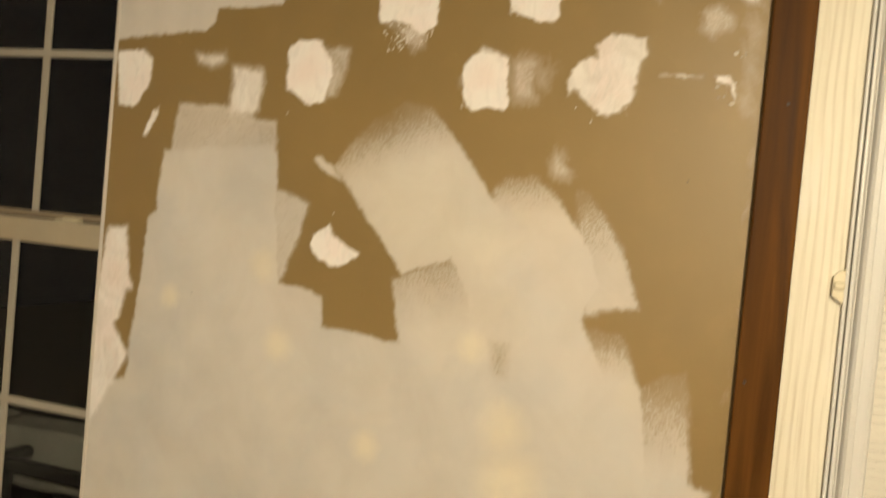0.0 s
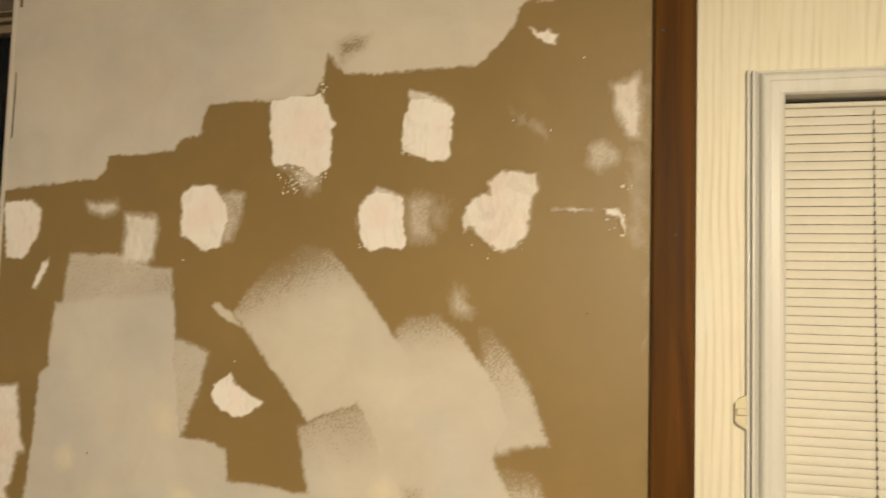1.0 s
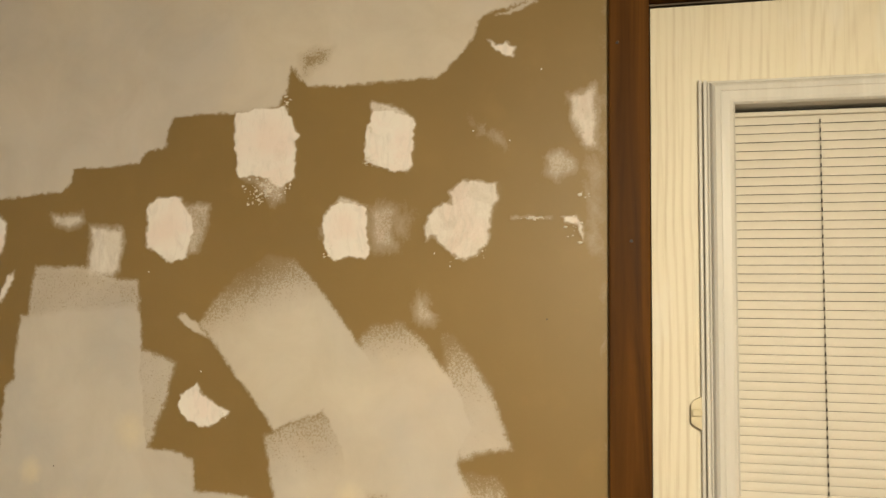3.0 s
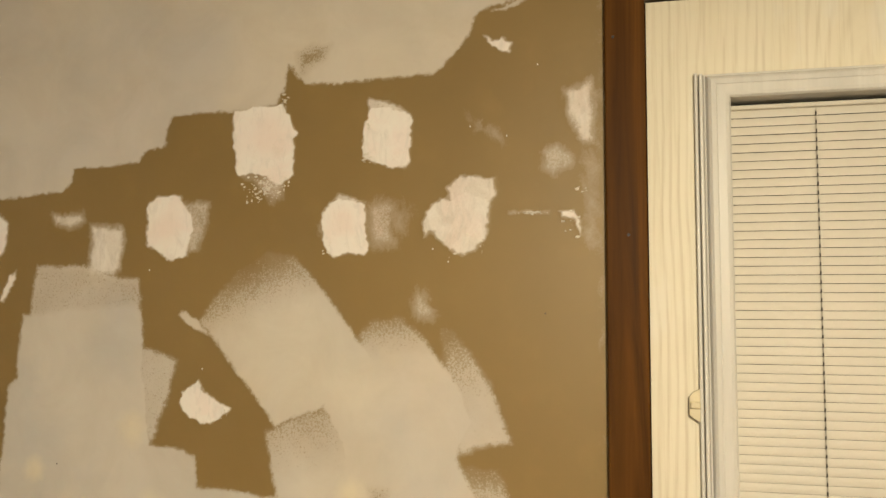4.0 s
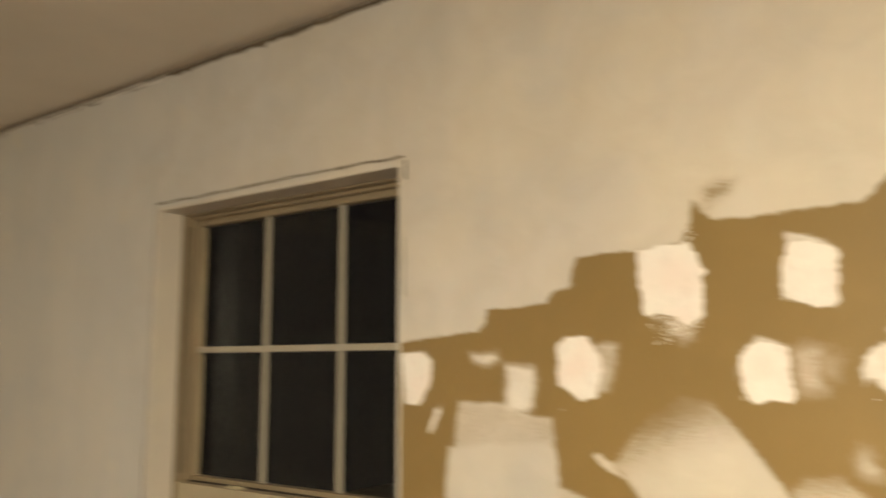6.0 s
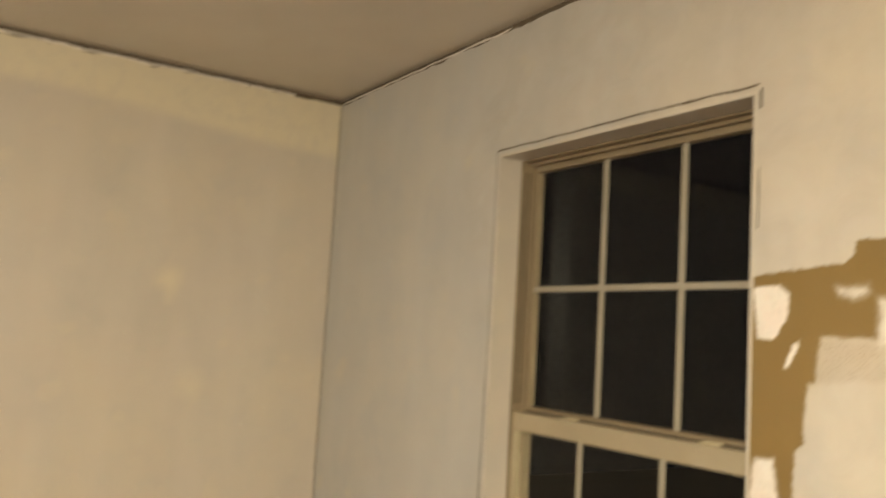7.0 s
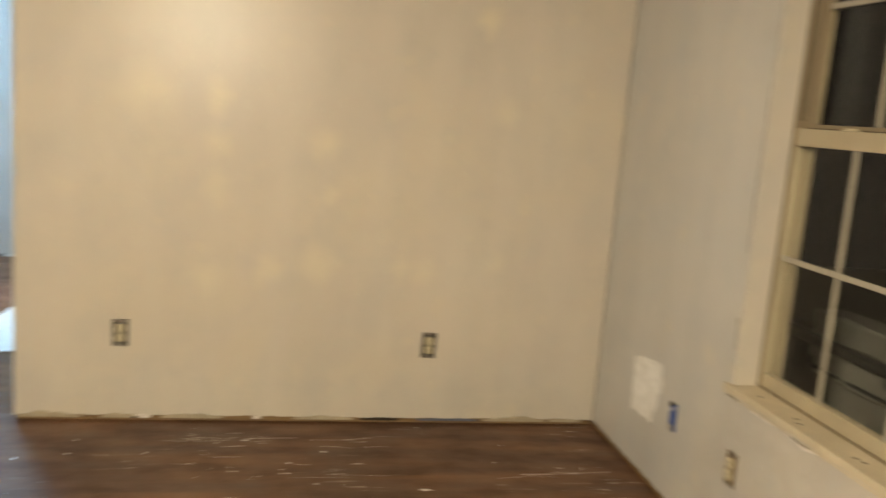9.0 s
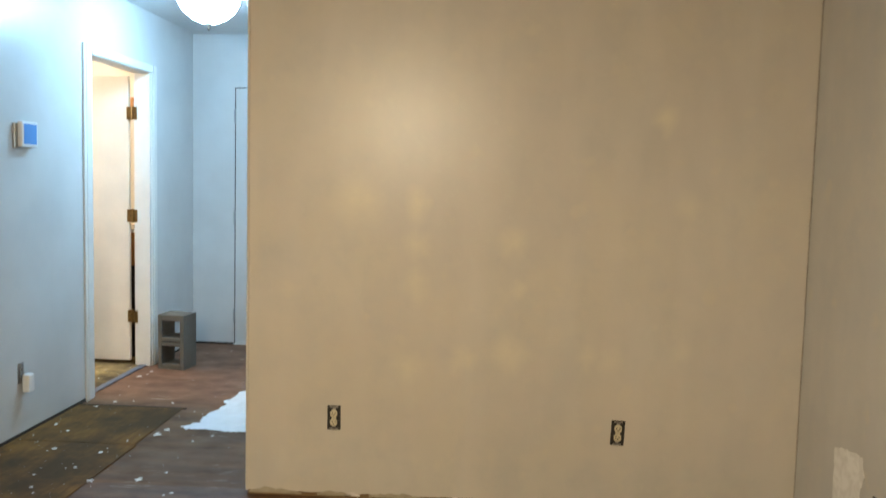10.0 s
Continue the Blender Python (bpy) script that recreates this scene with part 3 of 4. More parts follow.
filler(0.004, 0.9, [(2.007, 1.513), (2.019, 1.555), (2.037, 1.566), (2.035, 1.55), (2.014, 1.513)])
filler(0.006, 0.74, [(1.944, 1.346), (1.99, 1.348), (1.997, 1.265), (2.015, 1.232), (1.996, 1.229), (1.987, 1.175), (1.974, 1.165), (1.993, 1.14), (2.012, 1.114), (1.936, 0.968), (1.922, 1.092), (1.931, 1.266)])
bare(0.014, 0.60, [(2.557, 1.924), (2.585, 1.934), (2.616, 1.932), (2.61, 1.91), (2.581, 1.894), (2.567, 1.884)])  # dry patch
bare(0.014, 0.55, [(2.894, 2.046), (2.972, 2.03), (2.958, 1.986), (2.915, 1.984), (2.893, 2.01)])  # thin corner
bare(0.010, 0.36, [(2.078, 1.575), (2.175, 1.573), (2.239, 1.556), (2.28, 1.551), (2.284, 1.506), (2.065, 1.487)])  # thin stroke top
bare(0.014, 0.42, [(2.222, 1.558), (2.283, 1.554), (2.285, 1.503), (2.244, 1.506)])  # dabbed corner
bare(0.012, 0.45, [(2.683, 1.229), (2.725, 1.226), (2.725, 1.173), (2.698, 1.169)])  # smudge
bare(0.005, 0.9, [(1.941, 1.141), (1.955, 1.148), (1.959, 1.127), (1.943, 1.12)])  # chip
warm(0.025, 0.35, [(2.417, 1.496), (2.593, 1.534), (2.671, 1.43), (2.718, 1.379), (2.673, 1.326), (2.617, 1.35), (2.533, 1.314), (2.472, 1.397)])
warm(0.04, 0.3, [(2.447, 2.006), (2.805, 2.036), (2.843, 1.933), (2.789, 1.882), (2.582, 1.874), (2.443, 1.842)])
cool(0.05, 0.85, [(1.94, 1.16), (2.10, 1.20), (2.40, 1.24), (2.70, 1.22), (2.93, 1.16), (3.05, 0.82), (3.05, 0.60), (1.94, 0.60)])
cool(0.03, 0.6, [(2.06, 1.50), (2.29, 1.50), (2.30, 1.20), (2.02, 1.20)])
cool(0.03, 0.75, [(2.32, 1.43), (2.37, 1.42), (2.33, 1.28), (2.28, 1.28)])
cool(0.04, 0.6, [(2.46, 1.50), (2.62, 1.50), (2.86, 1.25), (2.70, 1.20), (2.62, 1.34), (2.52, 1.33)])
cool(0.03, 0.6, [(2.52, 1.27), (2.64, 1.30), (2.72, 1.18), (2.56, 1.15)])
cool(0.05, 0.7, [(2.22, 1.21), (2.32, 1.21), (2.30, 1.02), (2.20, 0.95)])
# sheen on the tan beside the casing, painted as a faint pale band
filler(0.012, 0.20, [(3.040, 2.05), (3.056, 2.05), (3.056, 0.82), (3.042, 0.82)])
for u, v, r in ((2.505, 1.785, 0.036), (2.330, 1.640, 0.028), (2.643, 1.642, 0.022), (1.965, 1.25, 0.03)):  # pink where the filler is still damp
    spot(u, v, r)
spot(2.724, 1.092, 0.039)
spot(2.494, 1.026, 0.024)
spot(2.661, 1.213, 0.024)
spot(2.275, 1.303, 0.026)
spot(2.09, 1.228, 0.019)
spot(2.315, 1.171, 0.028)
spot(2.741, 1.006, 0.052)
LEFT = [(1, 0.03, 0.35, [(1.10, 0.50), (1.45, 0.50), (1.42, 0.46), (1.2, 0.47)], None)]
ring = []
for (a, b), (c, d) in zip(((0.372, 0.43), (0.47, 0.452), (0.60, 0.466), (0.625, 0.40), (0.585, 0.29), (0.562, 0.232), (0.47, 0.228), (0.378, 0.222)),
                          ((0.47, 0.452), (0.60, 0.466), (0.625, 0.40), (0.585, 0.29), (0.562, 0.232), (0.47, 0.228), (0.378, 0.222), (0.372, 0.43))):
    ring += [(a + (c - a) * i / 12 + jag(i * 0.03 + a, b, 0.012), b + (d - b) * i / 12 + jag(i * 0.03 + b, c, 0.012)) for i in range(12)]
part("filler_patch", prism(ring, 0.0018, "y", -0.0018), M_PLASTER, wall_north, "fresh white filler patch")
part("bottom_plate", boxes((0.0, 1.93, 0.004, 0.0118, 0.0, 0.030)), M_PLATE, wall_north, "exposed pine plate below the wall board")
sheet("wall_board", 0.0012, WX0, 0.018, 2.420, 90, 200, on_north, M_PATCHED, wall_north, LEFT, 1.0, 0.012, 0.012)
sheet("wall_board", WX0, WX1, 0.018, WZ0 - 0.024, 40, 30, on_north, M_PATCHED, wall_north, LEFT, 1.0, 0, 0.012)
sheet("wall_board", WX0, WX1, WZ1, 2.420, 60, 30, on_north, M_PATCHED, wall_north, None, 1.0, 0.012)
sheet("wall_board", WX1, 3.056, 0.80, 2.420, 510, 736, on_north, M_PATCHED, wall_north, NORTH, 0.0, 0.012, label="tan wall with rolled greige primer and dabs of white filler")
sheet("wall_board", WX1, 3.056, 0.004, 0.80, 24, 18, on_north, M_PATCHED, wall_north, None, 1.0)
part("wall_board", boxes((3.056, 4.0087, 0.0, 0.012, 2.03, 2.43), (4.0087, 6.0, 0.0, 0.012, 0.0, 2.43)), M_TAN, wall_north)

WEST = []
for u, v, r in ((-1.897, 1.316, 0.085), (-1.628, 1.119, 0.05), (-1.636, 0.949, 0.055), (-1.233, 1.142, 0.05), (-1.219, 0.67, 0.06), (-1.665, 0.593, 0.06),
                (-0.80, 0.649, 0.055), (-0.50, 1.316, 0.05), (-0.608, 1.675, 0.05), (-0.506, 0.696, 0.04), (-1.632, 1.30, 0.05), (-1.19, 0.951, 0.035), (-1.43, 0.64, 0.05), (-0.9, 0.66, 0.04)):
    r2 = [(u + r * 0.9 * math.cos(a) * random.uniform(0.45, 1.35), v + r * math.sin(a) * random.uniform(0.5, 1.5)) for a in np.linspace(0, 6.283, 10)[:-1]]
    WEST.append((2, r * random.uniform(0.35, 0.7), random.uniform(0.4, 0.85), r2, None))
WEST.append((2, 0.02, 1.0, [(-2.4, 2.5), (0.1, 2.5), (0.1, 2.20), (-0.35, 2.22), (-0.8, 2.27), (-1.5, 2.30), (-2.4, 2.31)], None))
for k in range(16):
    u, v = random.uniform(-2.25, -0.1), random.uniform(0.3, 2.1)
    w, h = random.uniform(0.05, 0.16), random.uniform(0.12, 0.38)
    WEST.append((4, 0.06, random.uniform(0.15, 0.4), [(u + w * math.cos(a) * random.uniform(0.6, 1.2), v + h * math.sin(a) * random.uniform(0.7, 1.1)) for a in np.linspace(0, 6.283, 9)[:-1]], None))
WEST.append((3, 0.004, 0.95, [(-2.012, 0.402), (-1.948, 0.404), (-1.947, 0.428), (-2.010, 0.430)], None))
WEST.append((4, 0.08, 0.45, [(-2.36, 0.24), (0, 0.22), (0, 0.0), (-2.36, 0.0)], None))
wall_west = tagged(part("wall_west", boxes((-0.108, -0.0125, -2.36, 0.01, 0, H)), M_CRACK), "unseen closing wall, painted pale to bounce light with faint filler spots", "wall", kind="structure")
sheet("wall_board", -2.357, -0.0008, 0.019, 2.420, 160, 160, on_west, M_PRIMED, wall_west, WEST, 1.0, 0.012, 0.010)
part("wall_board", boxes((-0.121, 0.0008, -2.369, -2.3575, 0.016, H), bevel=0.002), M_WALL, wall_west)
part("bottom_plate", boxes((-0.0125, -0.004, -2.355, -0.01, 0.0, 0.022)), M_PLATE, wall_west, "exposed pine plate below the wall board")
for a, b, h, m in ((-2.352, -2.12, 0.030, M_TORN), (-2.05, -1.90, 0.022, M_TORN), (-1.93, -1.86, 0.016, M_MUD), (-1.82, -1.58, 0.026, M_TORN), (-1.46, -1.43, 0.016, M_MUD),
                   (-1.30, -1.05, 0.020, M_TORN), (-1.02, -0.86, 0.012, M_DARK), (-0.78, -0.52, 0.010, M_TAPE), (-0.50, -0.22, 0.028, M_TORN), (-0.20, -0.06, 0.016, M_TORN)):
    n = int((b - a) / 0.006)
    up = [(a + (b - a) * i / n, 0.016 + h * min(1, 3 * i / n, 3 * (1 - i / n)) * (0.35 + 0.65 * abs(noise.noise((a + i * 0.07, 2.3, h * 40)))) + 0.2 * h * noise.noise((i * 0.61, a, 5))) for i in range(n + 1)]
    part("torn_edge", prism([(a, 0.010)] + up + [(b, 0.010)], 0.008, "x", -0.005), m, wall_west)

wall_south = tagged(
    part("wall_south", boxes((-3.34, -2.36, -3.87, -3.76, 0, HALL_H + 0.05), (-2.36, -1.46, -3.87, -3.76, 2.120, HALL_H + 0.05), (-1.46, 6.1, -3.87, -3.76, 0, HALL_H + 0.05)), M_HALL),
    "smooth pale grey hall wall", "wall", kind="structure")
# dark strip stands in for the shadow line at the foot of the wall
part("gap_shadow_strip", boxes((-1.35, 2.0, -3.759, -3.754, 0.0, 0.020), (-3.2, -2.46, -3.759, -3.755, 0.0, 0.014)), M_DARK, wall_south)
tagged(part("wall_hall_right", boxes((-3.34, -0.1215, -2.365, -2.25, 0, HALL_H + 0.05)), M_HALL), "pale grey hall side wall", "wall", kind="structure")
wall_far = tagged(part("wall_far", boxes((-3.34, -3.22, -3.76, -3.412, 0, HALL_H), (-3.34, -3.22, -3.412, -2.50, 2.108, HALL_H), (-3.34, -3.22, -2.50, -2.365, 0, HALL_H)), M_HALL), "pale grey wall at the end of the hall", "wall", kind="structure")
# same painted shadow line below the end wall
part("gap_shadow_strip", boxes((-3.219, -3.214, -3.75, -3.42, 0.0, 0.016)), M_DARK, wall_far)
# out of view; pale coat chosen to bounce fill light into the room
tagged(part("wall_east", boxes((6.0, 6.1, -3.76, 0.0, 0, H)), M_WALL), "unseen closing wall, painted pale to bounce light", "wall", kind="structure")
tagged(part("wall_behind_west", boxes((-3.34, -0.1215, -0.1, 0.0, 0, H)), M_WALL), "plain closing wall", "wall", kind="structure")
tagged(part("wall_bath", boxes((-3.34, 0.3, -5.75, -5.65, 0, H), (-3.34, -3.24, -5.65, -3.87, 0, H), (0.2, 0.3, -5.65, -3.87, 0, H)), M_BATH), "cream bathroom wall", "wall", kind="structure")


def ragged_line(name, pts, width, material, parent, axis="y", at=-0.0012):
    """A thin open crack along a line of (u, v) points."""
    p = []
    for (a, b), (c, d) in zip(pts, pts[1:]):
        n = max(4, int(math.hypot(c - a, d - b) / 0.02))
        p += [(a + (c - a) * i / n, b + (d - b) * i / n) for i in range(n)]
    p.append(pts[-1])
    bm = bmesh.new()
    prev = None
    for i, (u, v) in enumerate(p):
        q = p[min(i + 1, len(p) - 1)]
        o = p[max(i - 1, 0)]
        l = math.hypot(q[0] - o[0], q[1] - o[1])
        nx, ny = -(q[1] - o[1]) / l, (q[0] - o[0]) / l
        w = width * (0.35 + 0.9 * abs(noise.noise((u * 31, v * 31, 4))) + 0.25)
        s = 0.6 * width * noise.noise((u * 14, v * 14, 8))
        at3 = (lambda a, b: (a, at, b)) if axis == "y" else (lambda a, b: (at, a, b))
        row = [bm.verts.new(at3(u + nx * (s + k * w / 2), v + ny * (s + k * w / 2))) for k in (-1, 1)]
        if prev:
            bm.faces.new((prev[0], prev[1], row[1], row[0]))
        prev = row
    return part(name, bm, material, parent)


ragged_line("crack", [(-0.0045, 0.02), (-0.004, 0.9), (-0.005, 1.5), (-0.004, 2.41)], 0.0019, M_CRACK, wall_west, "x", 0.0012)
ragged_line("crack", [(WX0 - 0.008, WZ1 + 0.012), (1.35, WZ1 + 0.012), (1.62, WZ1 + 0.014), (WX1 + 0.006, WZ1 + 0.012)], 0.006, M_CRACK, wall_north)
ragged_line("crack", [(WX0 - 0.010, WZ1 + 0.010), (WX0 - 0.010, 1.75), (WX0 - 0.011, 1.42)], 0.0028, M_CRACK, wall_north)
ragged_line("crack", [(WX0 - 0.012, 1.42), (WX0 - 0.013, 1.30), (WX0 - 0.017, 0.96)], 0.0050, M_CRACK, wall_north)
ragged_line("crack", [(WX0 - 0.015, 0.76), (WX0 - 0.013, 0.66)], 0.006, M_CRACK, wall_north)
ragged_line("crack", [(WX1 + 0.010, 2.06), (WX1 + 0.012, 2.02)], 0.007, M_CRACK, wall_north)
ragged_line("crack", [(WX1 + 0.009, 1.90), (WX1 + 0.008, 1.78)], 0.004, M_CRACK, wall_north)
ragged_line("torn_edge", [(0.02, 2.4215), (0.5, 2.422), (1.1, 2.4215)], 0.008, M_MUD, wall_north)
ragged_line("torn_edge", [(-1.7, 2.421), (-1.1, 2.422), (-0.7, 2.421), (-0.2, 2.4215)], 0.009, M_MUD, wall_west, "x", 0.0015)

# ---------------------------------------------------------------- window
window = thing("window_1", "cream double-hung window with grilles at night", "window", kind="structure")
part("window_return", boxes((WX0, WX0 + 0.008, -0.001, 0.076, WZ0, WZ1), bevel=0.001), M_WALL, window)
part("window_return", boxes((WX1 - 0.008, WX1, -0.001, 0.076, WZ0, WZ1), bevel=0.001), M_WALL, window)
part("window_return", boxes((WX0 + 0.008, WX1 - 0.008, -0.001, 0.076, WZ1 - 0.008, WZ1), bevel=0.001), M_WALL, window)
fx0, fx1, fz1 = WX0 + 0.008, WX1 - 0.008, WZ1 - 0.008
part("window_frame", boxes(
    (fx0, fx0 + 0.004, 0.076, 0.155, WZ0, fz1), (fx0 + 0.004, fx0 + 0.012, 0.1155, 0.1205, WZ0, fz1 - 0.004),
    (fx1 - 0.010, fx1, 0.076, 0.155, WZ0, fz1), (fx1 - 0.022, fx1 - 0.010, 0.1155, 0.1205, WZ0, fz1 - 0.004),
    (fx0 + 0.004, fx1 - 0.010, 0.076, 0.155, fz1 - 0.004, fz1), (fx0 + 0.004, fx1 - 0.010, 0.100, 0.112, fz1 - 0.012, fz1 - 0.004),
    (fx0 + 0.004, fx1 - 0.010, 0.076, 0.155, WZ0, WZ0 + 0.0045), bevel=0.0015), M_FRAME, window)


def sash(name, x0, x1, y, z0, z1, slim, stile, top, bottom, bars, bar_z, paint=M_SASH):
    ob = part(name, boxes(
        (x0, x0 + slim, y, y + 0.03, z0, z1), (x1 - stile, x1, y, y + 0.03, z0, z1),
        (x0 + slim, x1 - stile, y, y + 0.03, z1 - top, z1), (x0 + slim, x1 - stile, y, y + 0.03, z0, z0 + bottom), bevel=0.002), paint, window)
    pane = part("pane", boxes((x0 + slim - 0.004, x1 - stile + 0.004, y + 0.014, y + 0.018, z0 + bottom - 0.004, z1 - top + 0.004)), M_GLASS, ob)
    pane.visible_shadow = False
    for x in bars:
        part("muntin", boxes((x - 0.008, x + 0.008, y + 0.006, y + 0.0125, z0 + bottom, z1 - top), bevel=0.0015), M_MUNTIN, ob)
    part("muntin", boxes((x0 + slim, x1 - stile, y + 0.0055, y + 0.0122, bar_z - 0.008, bar_z + 0.008), bevel=0.0015), M_MUNTIN, ob)
    return ob


for x in (fx0 + 0.0040, fx1 - 0.0106):
    part("track_groove", boxes((x, x + 0.0006, 0.088, 0.0915, 1.36, fz1 - 0.03), (x, x + 0.0006, 0.104, 0.1065, 1.36, fz1 - 0.03)), M_DARK, window)
# upper sash takes the darkened cream, its shade painted in
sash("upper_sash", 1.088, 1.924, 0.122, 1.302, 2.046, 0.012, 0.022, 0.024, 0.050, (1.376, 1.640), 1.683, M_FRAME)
lower = sash("lower_sash", 1.0905, 1.9155, 0.084, 0.561, 1.338, 0.004, 0.020, 0.050, 0.042, (1.360, 1.634), 0.957)
part("weather_strip", boxes((1.10, 1.912, 0.1145, 0.1215, 1.332, 1.341)), M_DARK, lower)
for x in (1.31, 1.76):
    bm = boxes((x - 0.028, x + 0.028, 0.090, 0.110, 1.338, 1.341), (x - 0.012, x + 0.034, 0.092, 0.100, 1.341, 1.345), bevel=0.002)
    part("sash_lock", bm, M_IVORY, lower)
part("screw", lathe([(0.005, 0), (0.005, 0.002)], 10), M_BLACK, lower).matrix_basis = pose(1.902, 0.084, 1.318, 90)
sill_pts = [(1.052 + 0.906 * i / 90, -0.013 + jag(i * 0.02, 4, 0.0018)) for i in range(91)]
bm = prism(sill_pts + [(1.958, 0.0), (1.934, 0.0005), (1.934, 0.084), (1.078, 0.084), (1.078, 0.0005), (1.052, 0.0)], 0.021, "z", WZ0 - 0.022)
sill = part("window_sill", bm, M_SILL, window, "worn painted wooden sill")
for x, y in ((1.185, 0.03), (1.36, 0.035), (1.395, 0.02), (1.62, 0.03), (1.645, 0.034)):
    part("dent", lathe([(0.007, 0), (0.005, 0.0006)], 9, (x, y, WZ0 - 0.001)), M_CRACK, sill)
ragged_line("torn_edge", [(1.06, 0.530), (1.35, 0.530), (1.6, 0.528), (1.95, 0.530)], 0.007, M_SILL, wall_north, "y", -0.0150)
ragged_line("torn_edge", [(1.20, 0.522), (1.26, 0.519), (1.33, 0.521)], 0.012, M_MUD, wall_north, "y", -0.0022)
ragged_line("torn_edge", [(1.38, 0.521), (1.46, 0.517), (1.52, 0.520)], 0.014, M_MUD, wall_north, "y", -0.0022)
ragged_line("crack", [(1.08, 0.527), (1.15, 0.526)], 0.005, M_CRACK, wall_north, "y", -0.0155)
ragged_line("crack", [(1.42, 0.528), (1.50, 0.527)], 0.005, M_CRACK, wall_north, "y", -0.0155)

# ---------------------------------------------------------------- dark wood casing of the exterior door
casing = thing("trim_door", "dark red-brown stained wood door casing", "trim", kind="structure")
for x0, x1, d in ((3.0555, 3.1140, 0.0190),):
    part("casing_strip", boxes((x0, x1, -d, 0.011, 0.0, 2.03), bevel=0.0025), M_POST, casing)
for x0, x1, d in ((3.950, 4.0085, 0.0190),):
    part("casing_strip", boxes((x0, x1, -d, 0.011, 0.0, 2.03), bevel=0.0025), M_POST, casing)
for z0, z1, d in ((1.970, 2.0285, 0.0190),):
    part("casing_strip", boxes((3.1142, 3.9498, -d, 0.011, z0, z1), bevel=0.002), M_POST, casing)
for z in (1.22, 1.61, 1.905):
    part("nail_hole", lathe([(0.0025, 0), (0.002, 0.001)], 8), M_BLACK, casing).matrix_basis = pose(3.078 + 0.01 * math.sin(z * 9), -0.0188, z, 90)

# ---------------------------------------------------------------- exterior door with a glazed light
LX0, LX1, LZ0, LZ1 = 3.183, 3.881, 0.26, 1.844
door = thing("door_1", "pale pickled oak door with white-framed glass light", "door", kind="structure")
slab = part("slab", boxes((DX0 + 0.002, LX0 + 0.02, 0.006, 0.05, 0.012, 1.962), (LX1 - 0.02, DX1 - 0.002, 0.006, 0.05, 0.012, 1.962),
                          (LX0 + 0.02, LX1 - 0.02, 0.006, 0.05, LZ1 - 0.02, 1.962), (LX0 + 0.02, LX1 - 0.02, 0.006, 0.05, 0.012, LZ0 + 0.02)), M_DOOR, door)
part("door_stop", boxes((DX0, DX1, 0.05, 0.14, 1.945, DZ1), (DX0, DX0 + 0.02, 0.052, 0.14, 0, 1.945), (DX1 - 0.02, DX1, 0.052, 0.14, 0, 1.945)), M_POST, door)


def mitred(profile, x0, x1, z0, z1):
    """A moulded frame: profile of (inwards, y) pairs swept round a rectangle with mitred corners."""
    bm = bmesh.new()
    rings = []
    for d, y in profile:
        rings.append([bm.verts.new(p) for p in ((x0 + d, y, z0 + d), (x1 - d, y, z0 + d), (x1 - d, y, z1 - d), (x0 + d, y, z1 - d))])
    for a, b in zip(rings, rings[1:]):
        for i in range(4):
            bm.faces.new((a[i], a[(i + 1) % 4], b[(i + 1) % 4], b[i]))
    return bm


LITE = ((0.0, 0.010), (0.0, -0.003), (0.0012, -0.0045), (0.0030, -0.0040), (0.0042, -0.0085), (0.0065, -0.0125), (0.0105, -0.0150), (0.017, -0.0155),
        (0.0185, -0.0145), (0.030, -0.0150), (0.0345, -0.0138), (0.0372, -0.0105), (0.0378, 0.035))
lite = part("lite_frame", mitred(LITE, LX0 + 0.0125, LX1 - 0.0125, LZ0, LZ1), M_LITE, slab, "white moulded plastic frame")
for x in (LX0, LX1 - 0.0122):
    part("bead", boxes((x, x + 0.0050, -0.0045, 0.006, LZ0 - 0.002, LZ1 + 0.003), (x + 0.0066, x + 0.0120, -0.0075, 0.006, LZ0 - 0.002, LZ1 + 0.001), bevel=0.0014), M_LITE, slab)
pane = part("pane", boxes((LX0 + 0.04, LX1 - 0.04, 0.036, 0.040, LZ0 + 0.03, LZ1 - 0.03)), M_GLASS, slab)
pane.visible_shadow = False
latch = part("latch", prism([(3.1828, 1.3895), (3.1735, 1.385), (3.1685, 1.379), (3.1685, 1.3535), (3.1735, 1.349), (3.1828, 1.3435)], 0.013, "y", -0.0065), M_IVORY, slab, "small ivory plastic latch")
part("lever", boxes((3.1695, 3.1835, -0.0115, -0.006, 1.3625, 1.3725), bevel=0.002), M_IVORY, latch)

blind = thing("mini_blind", "closed ivory slatted mini blind in the door light", "blind")
bx0, bx1 = LX0 + 0.0520, LX1 - 0.0520
part("headrail", boxes((bx0, bx1, 0.016, 0.034, 1.7940, 1.8010), bevel=0.002), M_SLAT, blind)
bm = bmesh.new()
pts = []
for k in range(5):
    s = -1 + k / 2
    w, c = 0.0060 * s, 0.0006 * (1 - s * s)
    tilt = radians(85)
    pts.append((w * math.cos(tilt) - c * math.sin(tilt), w * math.sin(tilt) + c * math.cos(tilt)))
rows = [[bm.verts.new((x, y + dy, z)) for y, z in pts] for x, dy in ((bx0, 0), (bx1, 0))]
back = [[bm.verts.new((x, y + 0.0006, z + 0.0002)) for y, z in pts] for x in (bx0, bx1)]
for grid in (rows, back):
    for i in range(4):
        bm.faces.new((grid[0][i], grid[0][i + 1], grid[1][i + 1], grid[1][i]))
for i in (0, 4):
    bm.faces.new((rows[0][i], rows[1][i], back[1][i], back[0][i]))
slat = part("slat", bm, M_SLAT, blind)
PITCH = 0.01277
